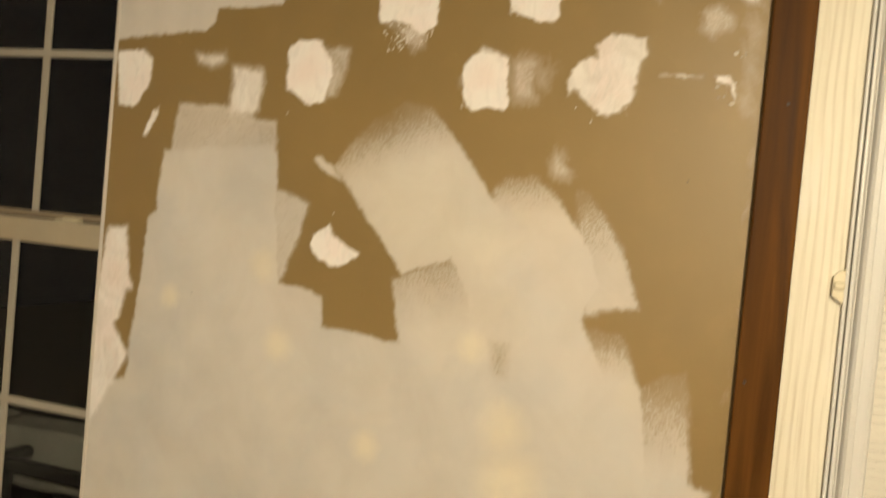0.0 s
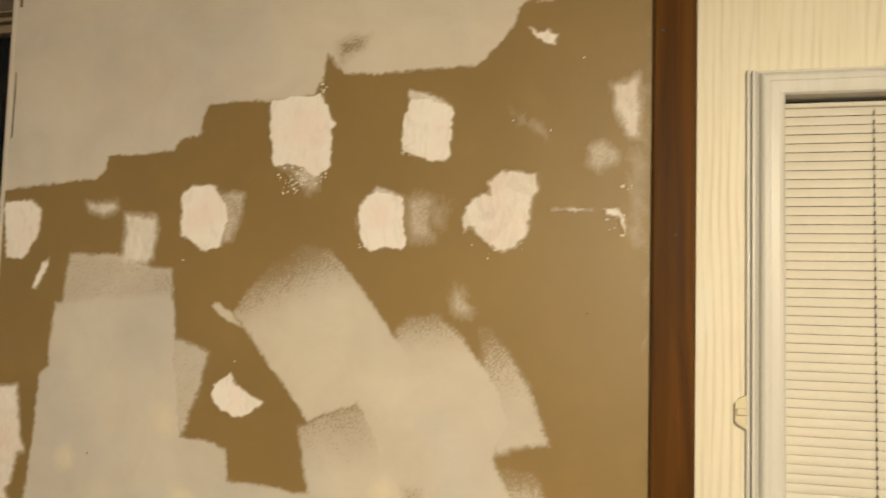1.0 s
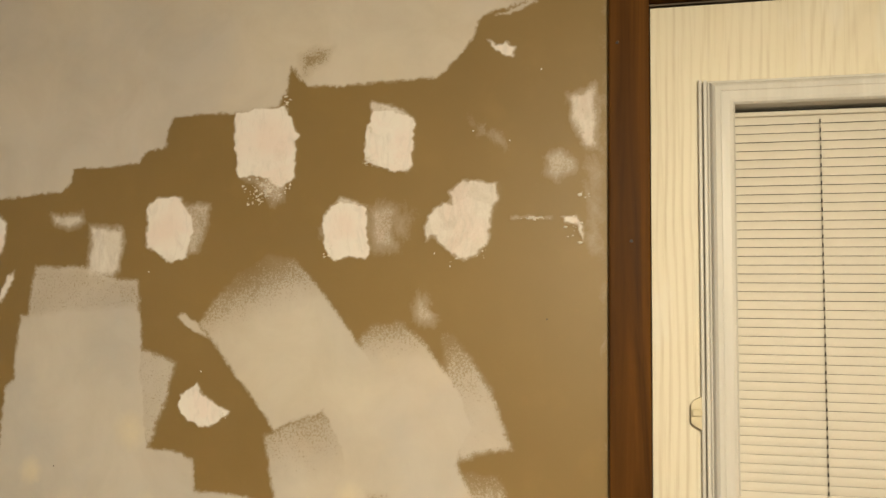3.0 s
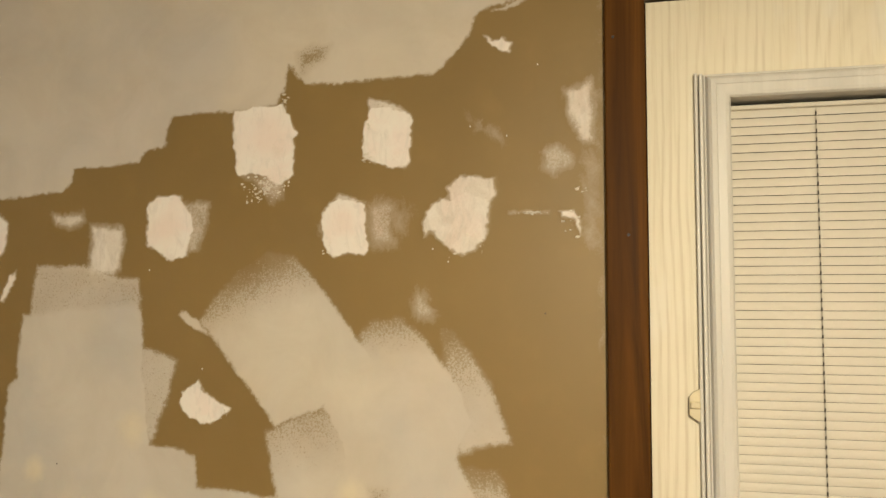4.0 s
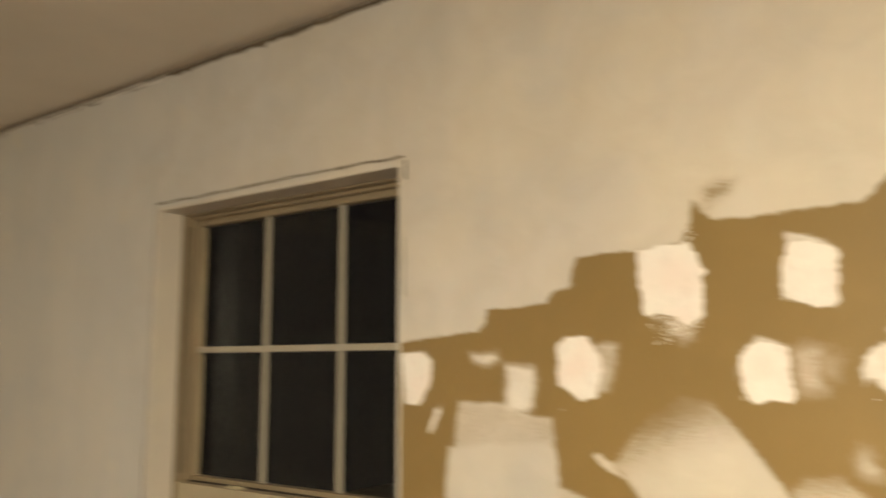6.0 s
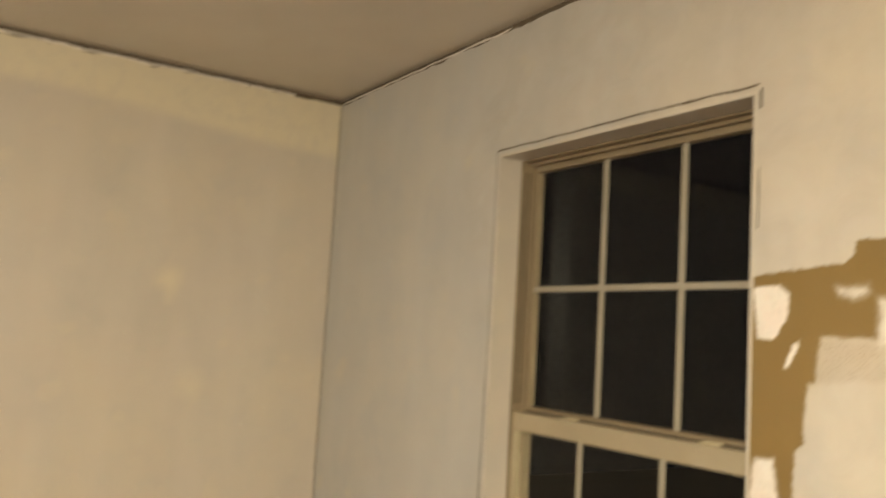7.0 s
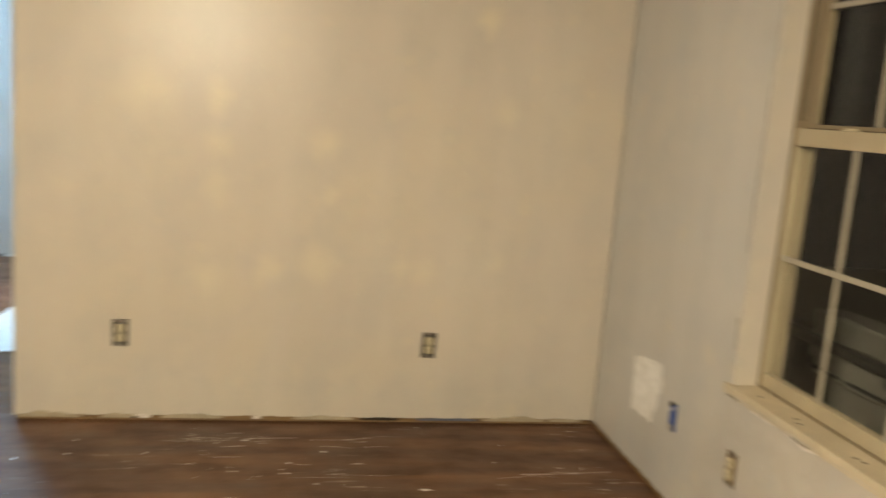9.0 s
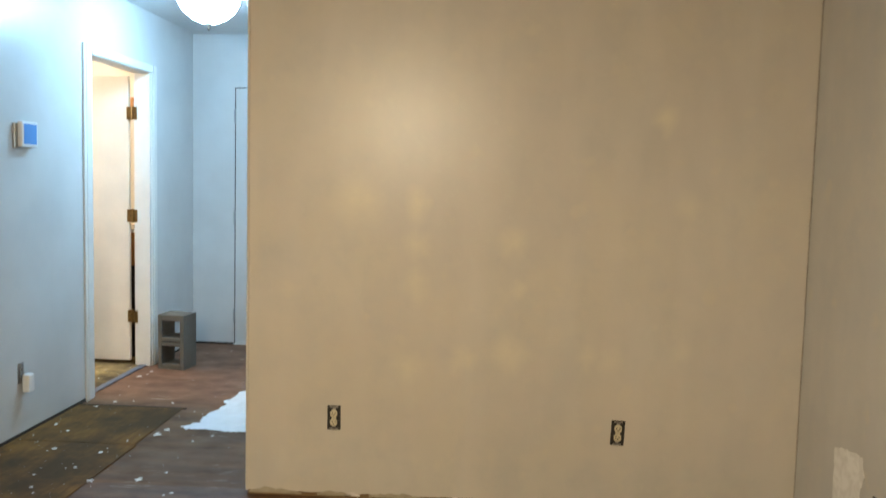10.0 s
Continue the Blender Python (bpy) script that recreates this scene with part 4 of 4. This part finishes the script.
slat.location = (0, 0.022, 1.7885)
for i in range(1, 113):
    s = slat.copy()
    scene.collection.objects.link(s)
    s.location = (0, 0.022 + 0.0006 * noise.noise((i * 0.7, 0, 0)), 1.7885 - PITCH * i)
for x in (3.352, 3.712):
    part("ladder_cord", boxes((x - 0.0006, x + 0.0006, 0.0130, 0.0140, 0.33, 1.790)), M_SLAT, blind)
    hole = part("cord_hole", boxes((x - 0.0013, x + 0.0013, 0.0165, 0.0195, -0.0062, -0.0014)), M_BLACK, blind)
    hole.location = (0, 0, 1.7885)
    for i in range(1, 113):
        s = hole.copy()
        scene.collection.objects.link(s)
        s.location = (0, 0, 1.7885 - PITCH * i)

# ---------------------------------------------------------------- sockets and wall boxes


def socket(name, label, at, turn, body=M_IVORY, rim=M_BLACK, group="wall sockets"):
    """An uncovered duplex socket in its box; faces +x before the turn."""
    ob = thing(name, label, "wall socket", at, group)
    ob.rotation_euler = (0, 0, radians(turn))
    part("box", boxes((-0.002, 0.0012, -0.029, 0.029, -0.054, 0.054), bevel=0.001), rim, ob)
    part("strap", boxes((0.0012, 0.0026, -0.007, 0.007, -0.052, 0.052), (0.0012, 0.0026, -0.018, 0.018, 0.044, 0.052), (0.0012, 0.0026, -0.018, 0.018, -0.052, -0.044)), M_STEEL, ob)
    dev = part("receptacle", boxes((0.0026, 0.0060, -0.0095, 0.0095, -0.036, 0.036), bevel=0.003), body, ob)
    for z in (-0.019, 0.019):
        part("outlet_face", prism([(0.0165 * max(-0.93, min(0.93, math.sin(a) * 1.05)), z + 0.0155 * max(-0.9, min(0.9, math.cos(a) * 1.1))) for a in np.linspace(0, 6.2832, 21)[:-1]], 0.0055, "x", 0.0030), body, dev)
        part("slots", boxes((0.0084, 0.0089, -0.0080, -0.0050, z - 0.003, z + 0.007), (0.0084, 0.0089, 0.0050, 0.0080, z - 0.002, z + 0.006), (0.0084, 0.0089, -0.003, 0.003, z - 0.010, z - 0.005)), M_BLACK, dev)
    for z in (-0.048, 0.0, 0.048):
        s = part("screw", lathe([(0.0032, 0), (0.0026, 0.0016)], 10), M_STEEL, ob)
        s.matrix_basis = pose(0.0026 if z else 0.006, 0, z, 0, 90)
    return ob


socket("outlet", "uncovered ivory duplex socket on the greige wall", (0.0005, -1.979, 0.358), 0)
socket("outlet", "uncovered ivory duplex socket on the greige wall", (0.0005, -0.755, 0.340), 0).rotation_euler[0] = radians(-2.5)
socket("outlet", "uncovered ivory duplex socket below the window", (1.134, -0.0005, 0.306), -90, rim=M_PLATE)
socket("outlet", "grey socket with a white plug-in on the hall wall", (-0.655, -3.7595, 0.337), 90, M_STEEL, M_GREY)

plug = thing("plug_in_adapter", "small white plug-in adapter in a socket", "adapter", (-0.672, -3.75, 0.290))
part("body", boxes((-0.028, 0.028, 0.002, 0.042, -0.055, 0.04), bevel=0.008), M_WHITE, plug)
part("prongs", boxes((-0.007, -0.004, -0.004, 0.002, 0.0, 0.01), (0.004, 0.007, -0.004, 0.002, 0.0, 0.01)), M_STEEL, plug)

cable_box = thing("junction_box", "open blue plastic wall box with white cable ends", "junction box", (0.729, 0, 0.317))
part("box", boxes((-0.026, 0.026, -0.001, 0.003, -0.05, 0.05), bevel=0.001), M_BLUE, cable_box)
part("ear", prism([(-0.024, 0.05), (-0.024, 0.028), (-0.008, 0.036), (0.02, 0.052)], 0.003, "y", -0.0045), M_BLACK, cable_box)
for x, z in ((-0.012, 0.02), (0.008, 0.034)):
    c = part("cable_end", lathe([(0.003, 0), (0.003, 0.03), (0.002, 0.033)], 8), M_WHITE, cable_box)
    c.matrix_basis = pose(x, -0.004, z, 20, 65, 0)
part("clip", boxes((-0.018, 0.012, -0.005, -0.001, -0.052, -0.030), bevel=0.001), M_STEEL, cable_box)

# ---------------------------------------------------------------- hall
hall_trim = thing("trim_hall", "white painted moulded door casing", "trim", kind="structure")
for x0, x1, d in ((-1.354, -1.380, 0.014), (-1.380, -1.430, 0.017), (-1.430, -1.458, 0.012)):
    part("casing_strip", boxes((min(x0, x1) + 0.0002, max(x0, x1), -3.7595, -3.76 + d, 0.0, 2.160), bevel=0.002), M_TRIM, hall_trim)
for x0, x1, d in ((-2.362, -2.385, 0.013), (-2.385, -2.42, 0.017), (-2.42, -2.452, 0.012)):
    part("casing_strip", boxes((min(x0, x1) + 0.0002, max(x0, x1), -3.7595, -3.76 + d, 0.0, 2.160), bevel=0.002), M_TRIM, hall_trim)
part("casing_strip", boxes((-2.361, -1.459, -3.7595, -3.744, 2.108, 2.160), bevel=0.002), M_TRIM, hall_trim)
part("jamb", boxes((-2.36, -2.342, -3.872, -3.759, 0, 2.119), bevel=0.001), M_TRIM, hall_trim)
part("jamb", boxes((-1.478, -1.46, -3.872, -3.759, 0, 2.119), bevel=0.001), M_TRIM, hall_trim)
part("jamb", boxes((-2.341, -1.479, -3.872, -3.759, 2.101, 2.119), bevel=0.001), M_TRIM, hall_trim)


def hinge(at, turn, material, parent=None):
    bm = boxes((-0.0015, 0.0015, -0.042, 0.042, -0.045, 0.045), bevel=0.0006)
    ob = part("hinge", bm, material, parent)
    part("knuckle", lathe([(0.006, -0.046), (0.006, 0.046), (0.003, 0.052)], 12, (0.004, 0, 0)), material, ob)
    for y in (-0.027, -0.014, 0.014, 0.027):
        for z in (-0.026, 0.026) if abs(y) > 0.02 else (0.0,):
            s = part("screw", lathe([(0.004, 0), (0.003, 0.001)], 8), M_BLACK, ob)
            s.matrix_basis = pose(0.0015, y, z, 0, 90)
    ob.matrix_basis = pose(*at, 0, 0, turn)
    return ob


inner = thing("door_2", "flush cream interior door standing open", "door", (-2.366, -3.861, 0), kind="structure")
inner.rotation_euler = (0, 0, radians(-2))
leaf = part("slab", boxes((-0.036, -0.004, -0.79, -0.064, 0.030, 2.085), bevel=0.002), M_INNER, inner)
for z in (1.822, 1.090, 0.358):
    hinge((-0.002, -0.036, z), 0, M_BRASS, inner)
    part("hinge_leaf", boxes((0.0242, 0.0262, -0.0105, 0.012, z - 0.045, z + 0.045), bevel=0.0006), M_BRASS, inner)

front = thing("door_3", "flush pale grey front door, closed", "door", kind="structure")
part("slab", boxes((-3.27, -3.2215, -3.405, -2.505, 0.014, 2.100), bevel=0.002), M_HALL, front)
part("frame", boxes((-3.30, -3.2215, -3.4118, -3.4055, 0, 2.106), (-3.30, -3.2215, -3.4055, -2.50, 2.1008, 2.107)), M_DARK, front)
part("threshold", boxes((-3.26, -3.205, -3.41, -2.50, 0.0, 0.012), bevel=0.003), M_TRIM, front)
for z in (1.88, 1.058, 0.242):
    h = part("hinge", lathe([(0.009, -0.055), (0.009, 0.055)], 12, (-3.216, -3.411, z)), M_GREY, front)

thermo = thing("thermostat", "white square thermostat with a blue screen", "thermostat", (-0.703, -3.76, 1.582))
part("wall_plate", boxes((-0.070, 0.088, 0.0, 0.014, -0.072, 0.058), bevel=0.002), M_STEEL, thermo)
part("body", boxes((-0.080, 0.066, 0.014, 0.042, -0.064, 0.066), bevel=0.005), M_WHITE, thermo)
part("screen", boxes((-0.068, 0.054, 0.042, 0.0435, -0.050, 0.054), bevel=0.001), M_SCREEN, thermo)

hall_lamp = thing("ceiling_light", "lit frosted glass dome ceiling light in the hall", "ceiling light", (-1.60, -3.08, HALL_H))
part("canopy", lathe([(0.07, 0.0), (0.075, -0.02), (0.05, -0.032)], 32), M_FINIAL, hall_lamp)
part("dome", lathe([(0.172, -0.045), (0.188, -0.056), (0.184, -0.088), (0.155, -0.138), (0.105, -0.180), (0.05, -0.203), (0.012, -0.208)], 40), M_DOME, hall_lamp, smooth=True)
part("rim", lathe([(0.168, -0.036), (0.194, -0.042), (0.194, -0.052), (0.168, -0.050)], 40), M_FINIAL, hall_lamp)
part("finial", lathe([(0.014, -0.204), (0.016, -0.214), (0.006, -0.222), (0.010, -0.232), (0.002, -0.252)], 16), M_FINIAL, hall_lamp, smooth=True)


def block(at):
    """A two-core concrete block standing on end, cores towards +x."""
    ob = thing("concrete_block", "grey hollow concrete block standing on end in the hall", "concrete block", at)
    w, d, h = 0.20, 0.19, 0.395
    for y0, y1 in ((0, 0.03), (w - 0.03, w)):
        part("face_shell", boxes((-d, 0, y0, y1, 0, h), bevel=0.004), M_CONCRETE, ob)
    for z0, z1 in ((0, 0.040), (0.168, 0.196), (0.203, 0.232), (h - 0.045, h)):
        part("web", boxes((-d + 0.001, -0.001, 0.029, w - 0.029, z0 + 0.0005, z1 - 0.0005), bevel=0.004), M_CONCRETE, ob)
    part("web_joint", boxes((-d + 0.02, -0.008, 0.03, w - 0.03, 0.196, 0.203)), M_DARK, ob)
    part("core_burr", boxes((-0.10, -0.07, 0.125, 0.171, 0.12, 0.150), bevel=0.008), M_CONCRETE, ob)
    return ob


block((-2.262, -3.672, 0)).rotation_euler = (0, 0, radians(-8))

# floor pieces of the hall
tagged(part("floor_seam", boxes((-1.276, -1.262, -3.75, -3.10, 0.0, 0.007)), M_DARK), "dark open seam between floor sheets", "seam", kind="structure")
tagged(part("plywood_panel", boxes((-1.261, -0.578, -3.752, -3.118, 0.001, 0.006), bevel=0.001), M_PLY), "stained bare plywood panel let into the floor", "plywood", group="plywood floor panels")
tagged(part("plywood_panel", boxes((-0.572, 0.30, -3.752, -3.105, 0.001, 0.006), bevel=0.001), M_PLY), "stained bare plywood panel let into the floor", "plywood", group="plywood floor panels")
tagged(part("bath_floor_board", boxes((-3.2, 0.2, -5.65, -3.835, 0.001, 0.005)), M_OSB), "chip-board bathroom floor with white flecks", "floor board", kind="structure")
strip = [(-1.47 - 0.87 * i / 20, -3.835 + jag(i * 0.1, 1, 0.008)) for i in range(21)]
strip += [(x, y + 0.048 + jag(x, 5, 0.012)) for x, y in reversed(strip)]
tagged(part("threshold_strip", prism(strip, 0.003, "z", 0.0055), M_TAPE), "worn blue-grey strip across the doorway", "threshold", kind="structure")

bm = bmesh.new()
n = 40
grid = {}
for i in range(n + 1):
    for j in range(n + 1):
        a, b = i / n, j / n
        x = -0.86 - 0.85 * a + 0.03 * noise.noise((a * 3, b * 3, 2))
        y = -2.95 + 0.06 * a + 0.54 * b * (1 - 0.1 * a) + (0.03 * noise.noise((a * 5, b * 3, 7)) + 0.05 * noise.noise((a * 9, 1, 7)) + 0.022 * noise.noise((a * 27, 1, 2))) * (1 - b) ** 2
        z = 0.004 + 0.030 * abs(noise.noise((a * 7, b * 6, 3))) * min(1, 4 * b, 4 * a + 0.1) + 0.010 * abs(noise.noise((a * 21, b * 19, 6)))
        grid[i, j] = bm.verts.new((x, y, z))
for i in range(n):
    for j in range(n):
        bm.faces.new((grid[i, j], grid[i + 1, j], grid[i + 1, j + 1], grid[i, j + 1]))
tagged(part("plastic_sheet", bm, M_SHEET, smooth=True), "crumpled white plastic sheet on the hall floor", "plastic sheet")

SPLASH = ((-0.054, -3.095, 0.022), (-0.093, -2.887, 0.026), (-0.747, -3.072, 0.035), (-0.838, -3.05, 0.022), (-0.86, -3.679, 0.020), (0.052, -2.683, 0.014), (-0.196, -2.799, 0.010), (-0.768, -2.775, 0.014), (-0.432, -3.23, 0.016), (-1.348, -3.571, 0.014), (-1.37, -3.219, 0.016))
bm = bmesh.new()
rng = random.Random(4)
for k in range(300):
    if k < 190:
        x, y = rng.uniform(-3.0, 1.6), rng.uniform(-3.7, -2.45)
    elif k < 240:
        x, y = rng.uniform(-2.2, -1.5), rng.uniform(-4.4, -3.8)
    else:
        x, y = rng.uniform(0.03, 1.2), rng.uniform(-2.3, -0.1)
    r = 0.0016 + 0.009 * rng.random() ** 3 + (0.012 if rng.random() < 0.03 else 0)
    z = 0.0072
    vs = [bm.verts.new((x + r * rng.uniform(0.4, 1.2) * math.cos(a), y + r * rng.uniform(0.4, 1.4) * math.sin(a), z if k < 240 and y < -3.1 else 0.0012)) for a in np.linspace(0, 6.283, 7)[:-1]]
    bm.faces.new(vs)
for x, y, r in SPLASH:
    z = 0.0074
    vs = [bm.verts.new((x + r * rng.uniform(0.3, 1.4) * math.cos(a), y + 0.7 * r * rng.uniform(0.3, 1.4) * math.sin(a), z)) for a in np.linspace(0, 6.283, 13)[:-1]]
    bm.faces.new(vs)
tagged(part("paint_flecks", bm, M_WHITE), "white paint and plaster flecks scattered over the floor", "flecks", kind="stuff")
bm = bmesh.new()
HEAPS = [(rng.uniform(0.08, 0.9), rng.uniform(-2.2, -0.15)) for k in range(11)]
for k in range(80):
    hx, hy = HEAPS[k % 11]
    x, y = hx + rng.gauss(0, 0.035), hy + rng.gauss(0, 0.12)
    x = max(0.03, x)
    y = min(-0.12, y)
    l, w = 0.015 + 0.22 * rng.random() ** 2.5, 0.0006 + 0.0032 * rng.random() ** 2
    t = rng.gauss(0, 0.12)
    m = 6
    top = [(x + t * l * s + w * rng.uniform(0.2, 1), y + l * s) for s in np.linspace(-0.5, 0.5, m)]
    low = [(x + t * l * s - w * rng.uniform(0.2, 1), y + l * s) for s in np.linspace(0.5, -0.5, m)]
    bm.faces.new([bm.verts.new((a, b, 0.0014)) for a, b in top + low])
tagged(part("paint_scrapes", bm, M_MUD), "pale scraped paint streaks on the floor", "scrapes", kind="stuff")

# cabinet glimpsed behind the open door
cab = thing("cabinet", "orange pine bathroom cabinet behind the door", "cabinet", (-2.80, -4.25, 0))
part("body", boxes((-0.25, 0.20, -0.3, 0.28, 0.0, 0.70), bevel=0.004), M_DARK, cab)
part("drawer", boxes((-0.25, 0.205, -0.3, 0.28, 0.704, 0.95), bevel=0.004), M_ORANGE, cab)
part("upper_shelf", boxes((-0.439, -0.30, -0.3, 0.28, 1.90, 2.00), bevel=0.003), M_ORANGE, cab)
part("cabinet_top", boxes((-0.26, 0.21, -0.31, 0.29, 0.95, 0.98), bevel=0.004), M_WHITE, cab)

for x, z, m in ((2.401, 1.403, M_WHITE), (2.298, 1.566, M_WHITE), (2.954, 1.877, M_WHITE), (2.79, 1.595, M_WHITE), (2.815, 1.575, M_WHITE), (2.964, 1.496, M_BLACK), (2.849, 1.785, M_WHITE), (2.906, 1.768, M_WHITE), (2.134, 1.238, M_BLACK)):
    part("fleck", lathe([(0.0013, 0), (0.0008, 0.0008)], 7), m, wall_north).matrix_basis = pose(x, 0.0, z, 90)

CRUMBS = ((2.462, 2.552, 1.672, 1.722, 130), (2.670, 2.690, 1.732, 1.752, 18), (2.676, 2.690, 1.780, 1.806, 8), (2.815, 2.886, 1.580, 1.640, 26), (2.605, 2.625, 1.585, 1.612, 8),
          (2.909, 2.972, 1.6455, 1.6505, 30), (2.985, 3.022, 1.608, 1.652, 16), (2.430, 2.458, 1.322, 1.345, 10), (2.522, 2.548, 1.828, 1.862, 12), (3.005, 3.030, 1.675, 1.69, 6))
bm = bmesh.new()
rng = random.Random(11)
for u0, u1, v0, v1, count in CRUMBS:
    for k in range(count):
        x, z = rng.triangular(u0, u1), rng.triangular(v0, v1)
        r = 0.0006 + 0.0020 * rng.random() ** 2.4
        rim = [(x + r * rng.uniform(0.3, 2.1) * math.cos(a), z + r * rng.uniform(0.3, 1.5) * math.sin(a)) for a in np.linspace(0, 6.283, 8)[:-1]]
        low = [bm.verts.new((a, -0.0004, b)) for a, b in rim]
        top = [bm.verts.new((x + 0.6 * (a - x), -0.0016, z + 0.6 * (b - z))) for a, b in rim]
        bm.faces.new(top)
        for i in range(7):
            bm.faces.new((low[i], low[(i + 1) % 7], top[(i + 1) % 7], top[i]))
tagged(part("filler_crumbs", bm, M_CRUMB), "dry crumbs of white filler stuck to the tan wall", "crumbs", kind="stuff")

# ceiling lamp of the room, out of view; shade added to dim upper walls
lamp = thing("ceiling_lamp", "unseen bronze ceiling lamp with a flared shade added to dim the upper walls", "ceiling lamp", (3.5, -2.06, H))
part("canopy", lathe([(0.07, 0.0), (0.065, -0.02), (0.02, -0.035)], 24), M_FINIAL, lamp)
part("stem", lathe([(0.009, -0.03), (0.009, -0.22)], 12), M_FINIAL, lamp)
bm = bmesh.new()
rings = [[bm.verts.new((r * math.cos(a), r * math.sin(a), z)) for a in np.linspace(0, 2 * math.pi, 41)[:-1]]
         for r, z in ((0.03, -0.215), (0.10, -0.235), (0.17, -0.29), (0.22, -0.38), (0.25, -0.478), (0.253, -0.478), (0.223, -0.377), (0.172, -0.286), (0.10, -0.230), (0.03, -0.210))]
for a, b in zip(rings, rings[1:]):
    for i in range(40):
        bm.faces.new((a[i], a[(i + 1) % 40], b[(i + 1) % 40], b[i]))
part("shade", bm, M_SHADE, lamp, "white opal shade added to hold back upward light", smooth=True)
part("lamp_holder", lathe([(0.02, -0.20), (0.03, -0.21), (0.03, -0.245), (0.022, -0.25)], 20), M_FINIAL, lamp)

# ---------------------------------------------------------------- outside, by night
tagged(part("porch", boxes((-6.0, 8.0, 0.152, 12.0, -0.40, -0.25)), M_PORCH), "dark porch boards by night", "porch", kind="structure")
seat = thing("porch_seat", "weathered cushioned porch seat with a dark metal frame", "outdoor seat", (0.10, 1.35, -0.25))
def cushion(x0, x1, y0, y1, z0, z1, seed):
    """A soft block with rounded, sagging faces."""
    bm = boxes((x0, x1, y0, y1, z0, z1))
    bmesh.ops.subdivide_edges(bm, edges=bm.edges[:], cuts=9, use_grid_fill=True)
    bmesh.ops.smooth_vert(bm, verts=bm.verts[:], factor=0.5, use_axis_x=True, use_axis_y=True, use_axis_z=True)
    for v in bm.verts:
        v.co.y += 0.03 * noise.noise((v.co.x * 5, v.co.z * 4, seed))
        v.co.z += 0.02 * noise.noise((v.co.x * 4, v.co.y * 4, seed + 3))
    return bm


part("backrest", cushion(-0.52, 0.24, -0.06, 0.12, 0.48, 0.72, 1), M_CUSHION, seat, smooth=True)
part("backrest", cushion(0.22, 1.02, -0.06, 0.12, 0.48, 0.715, 4), M_CUSHION, seat, smooth=True)
part("seat", cushion(-0.36, 0.26, -0.14, 0.0, 0.44, 0.60, 7), M_CUSHION, seat, smooth=True)
part("skirt", cushion(-0.32, 0.34, -0.11, -0.03, 0.16, 0.49, 9), M_CUSHION, seat, smooth=True)
part("rail", boxes((-0.56, 1.05, -0.20, -0.145, 0.585, 0.635), bevel=0.012), M_METAL, seat)
part("rail", boxes((-0.36, 0.27, -0.155, -0.142, 0.462, 0.480), bevel=0.004), M_METAL, seat)
for x in (-0.60, 0.40, 1.02):
    part("armrest", boxes((x, x + 0.07, -0.36, 0.05, 0.60, 0.65), bevel=0.02), M_METAL, seat)
    part("leg", boxes((x, x + 0.06, -0.20, -0.14, 0.0, 0.61), bevel=0.012), M_METAL, seat)
    part("leg", boxes((x, x + 0.06, 0.125, 0.18, 0.0, 0.60), bevel=0.01), M_METAL, seat)
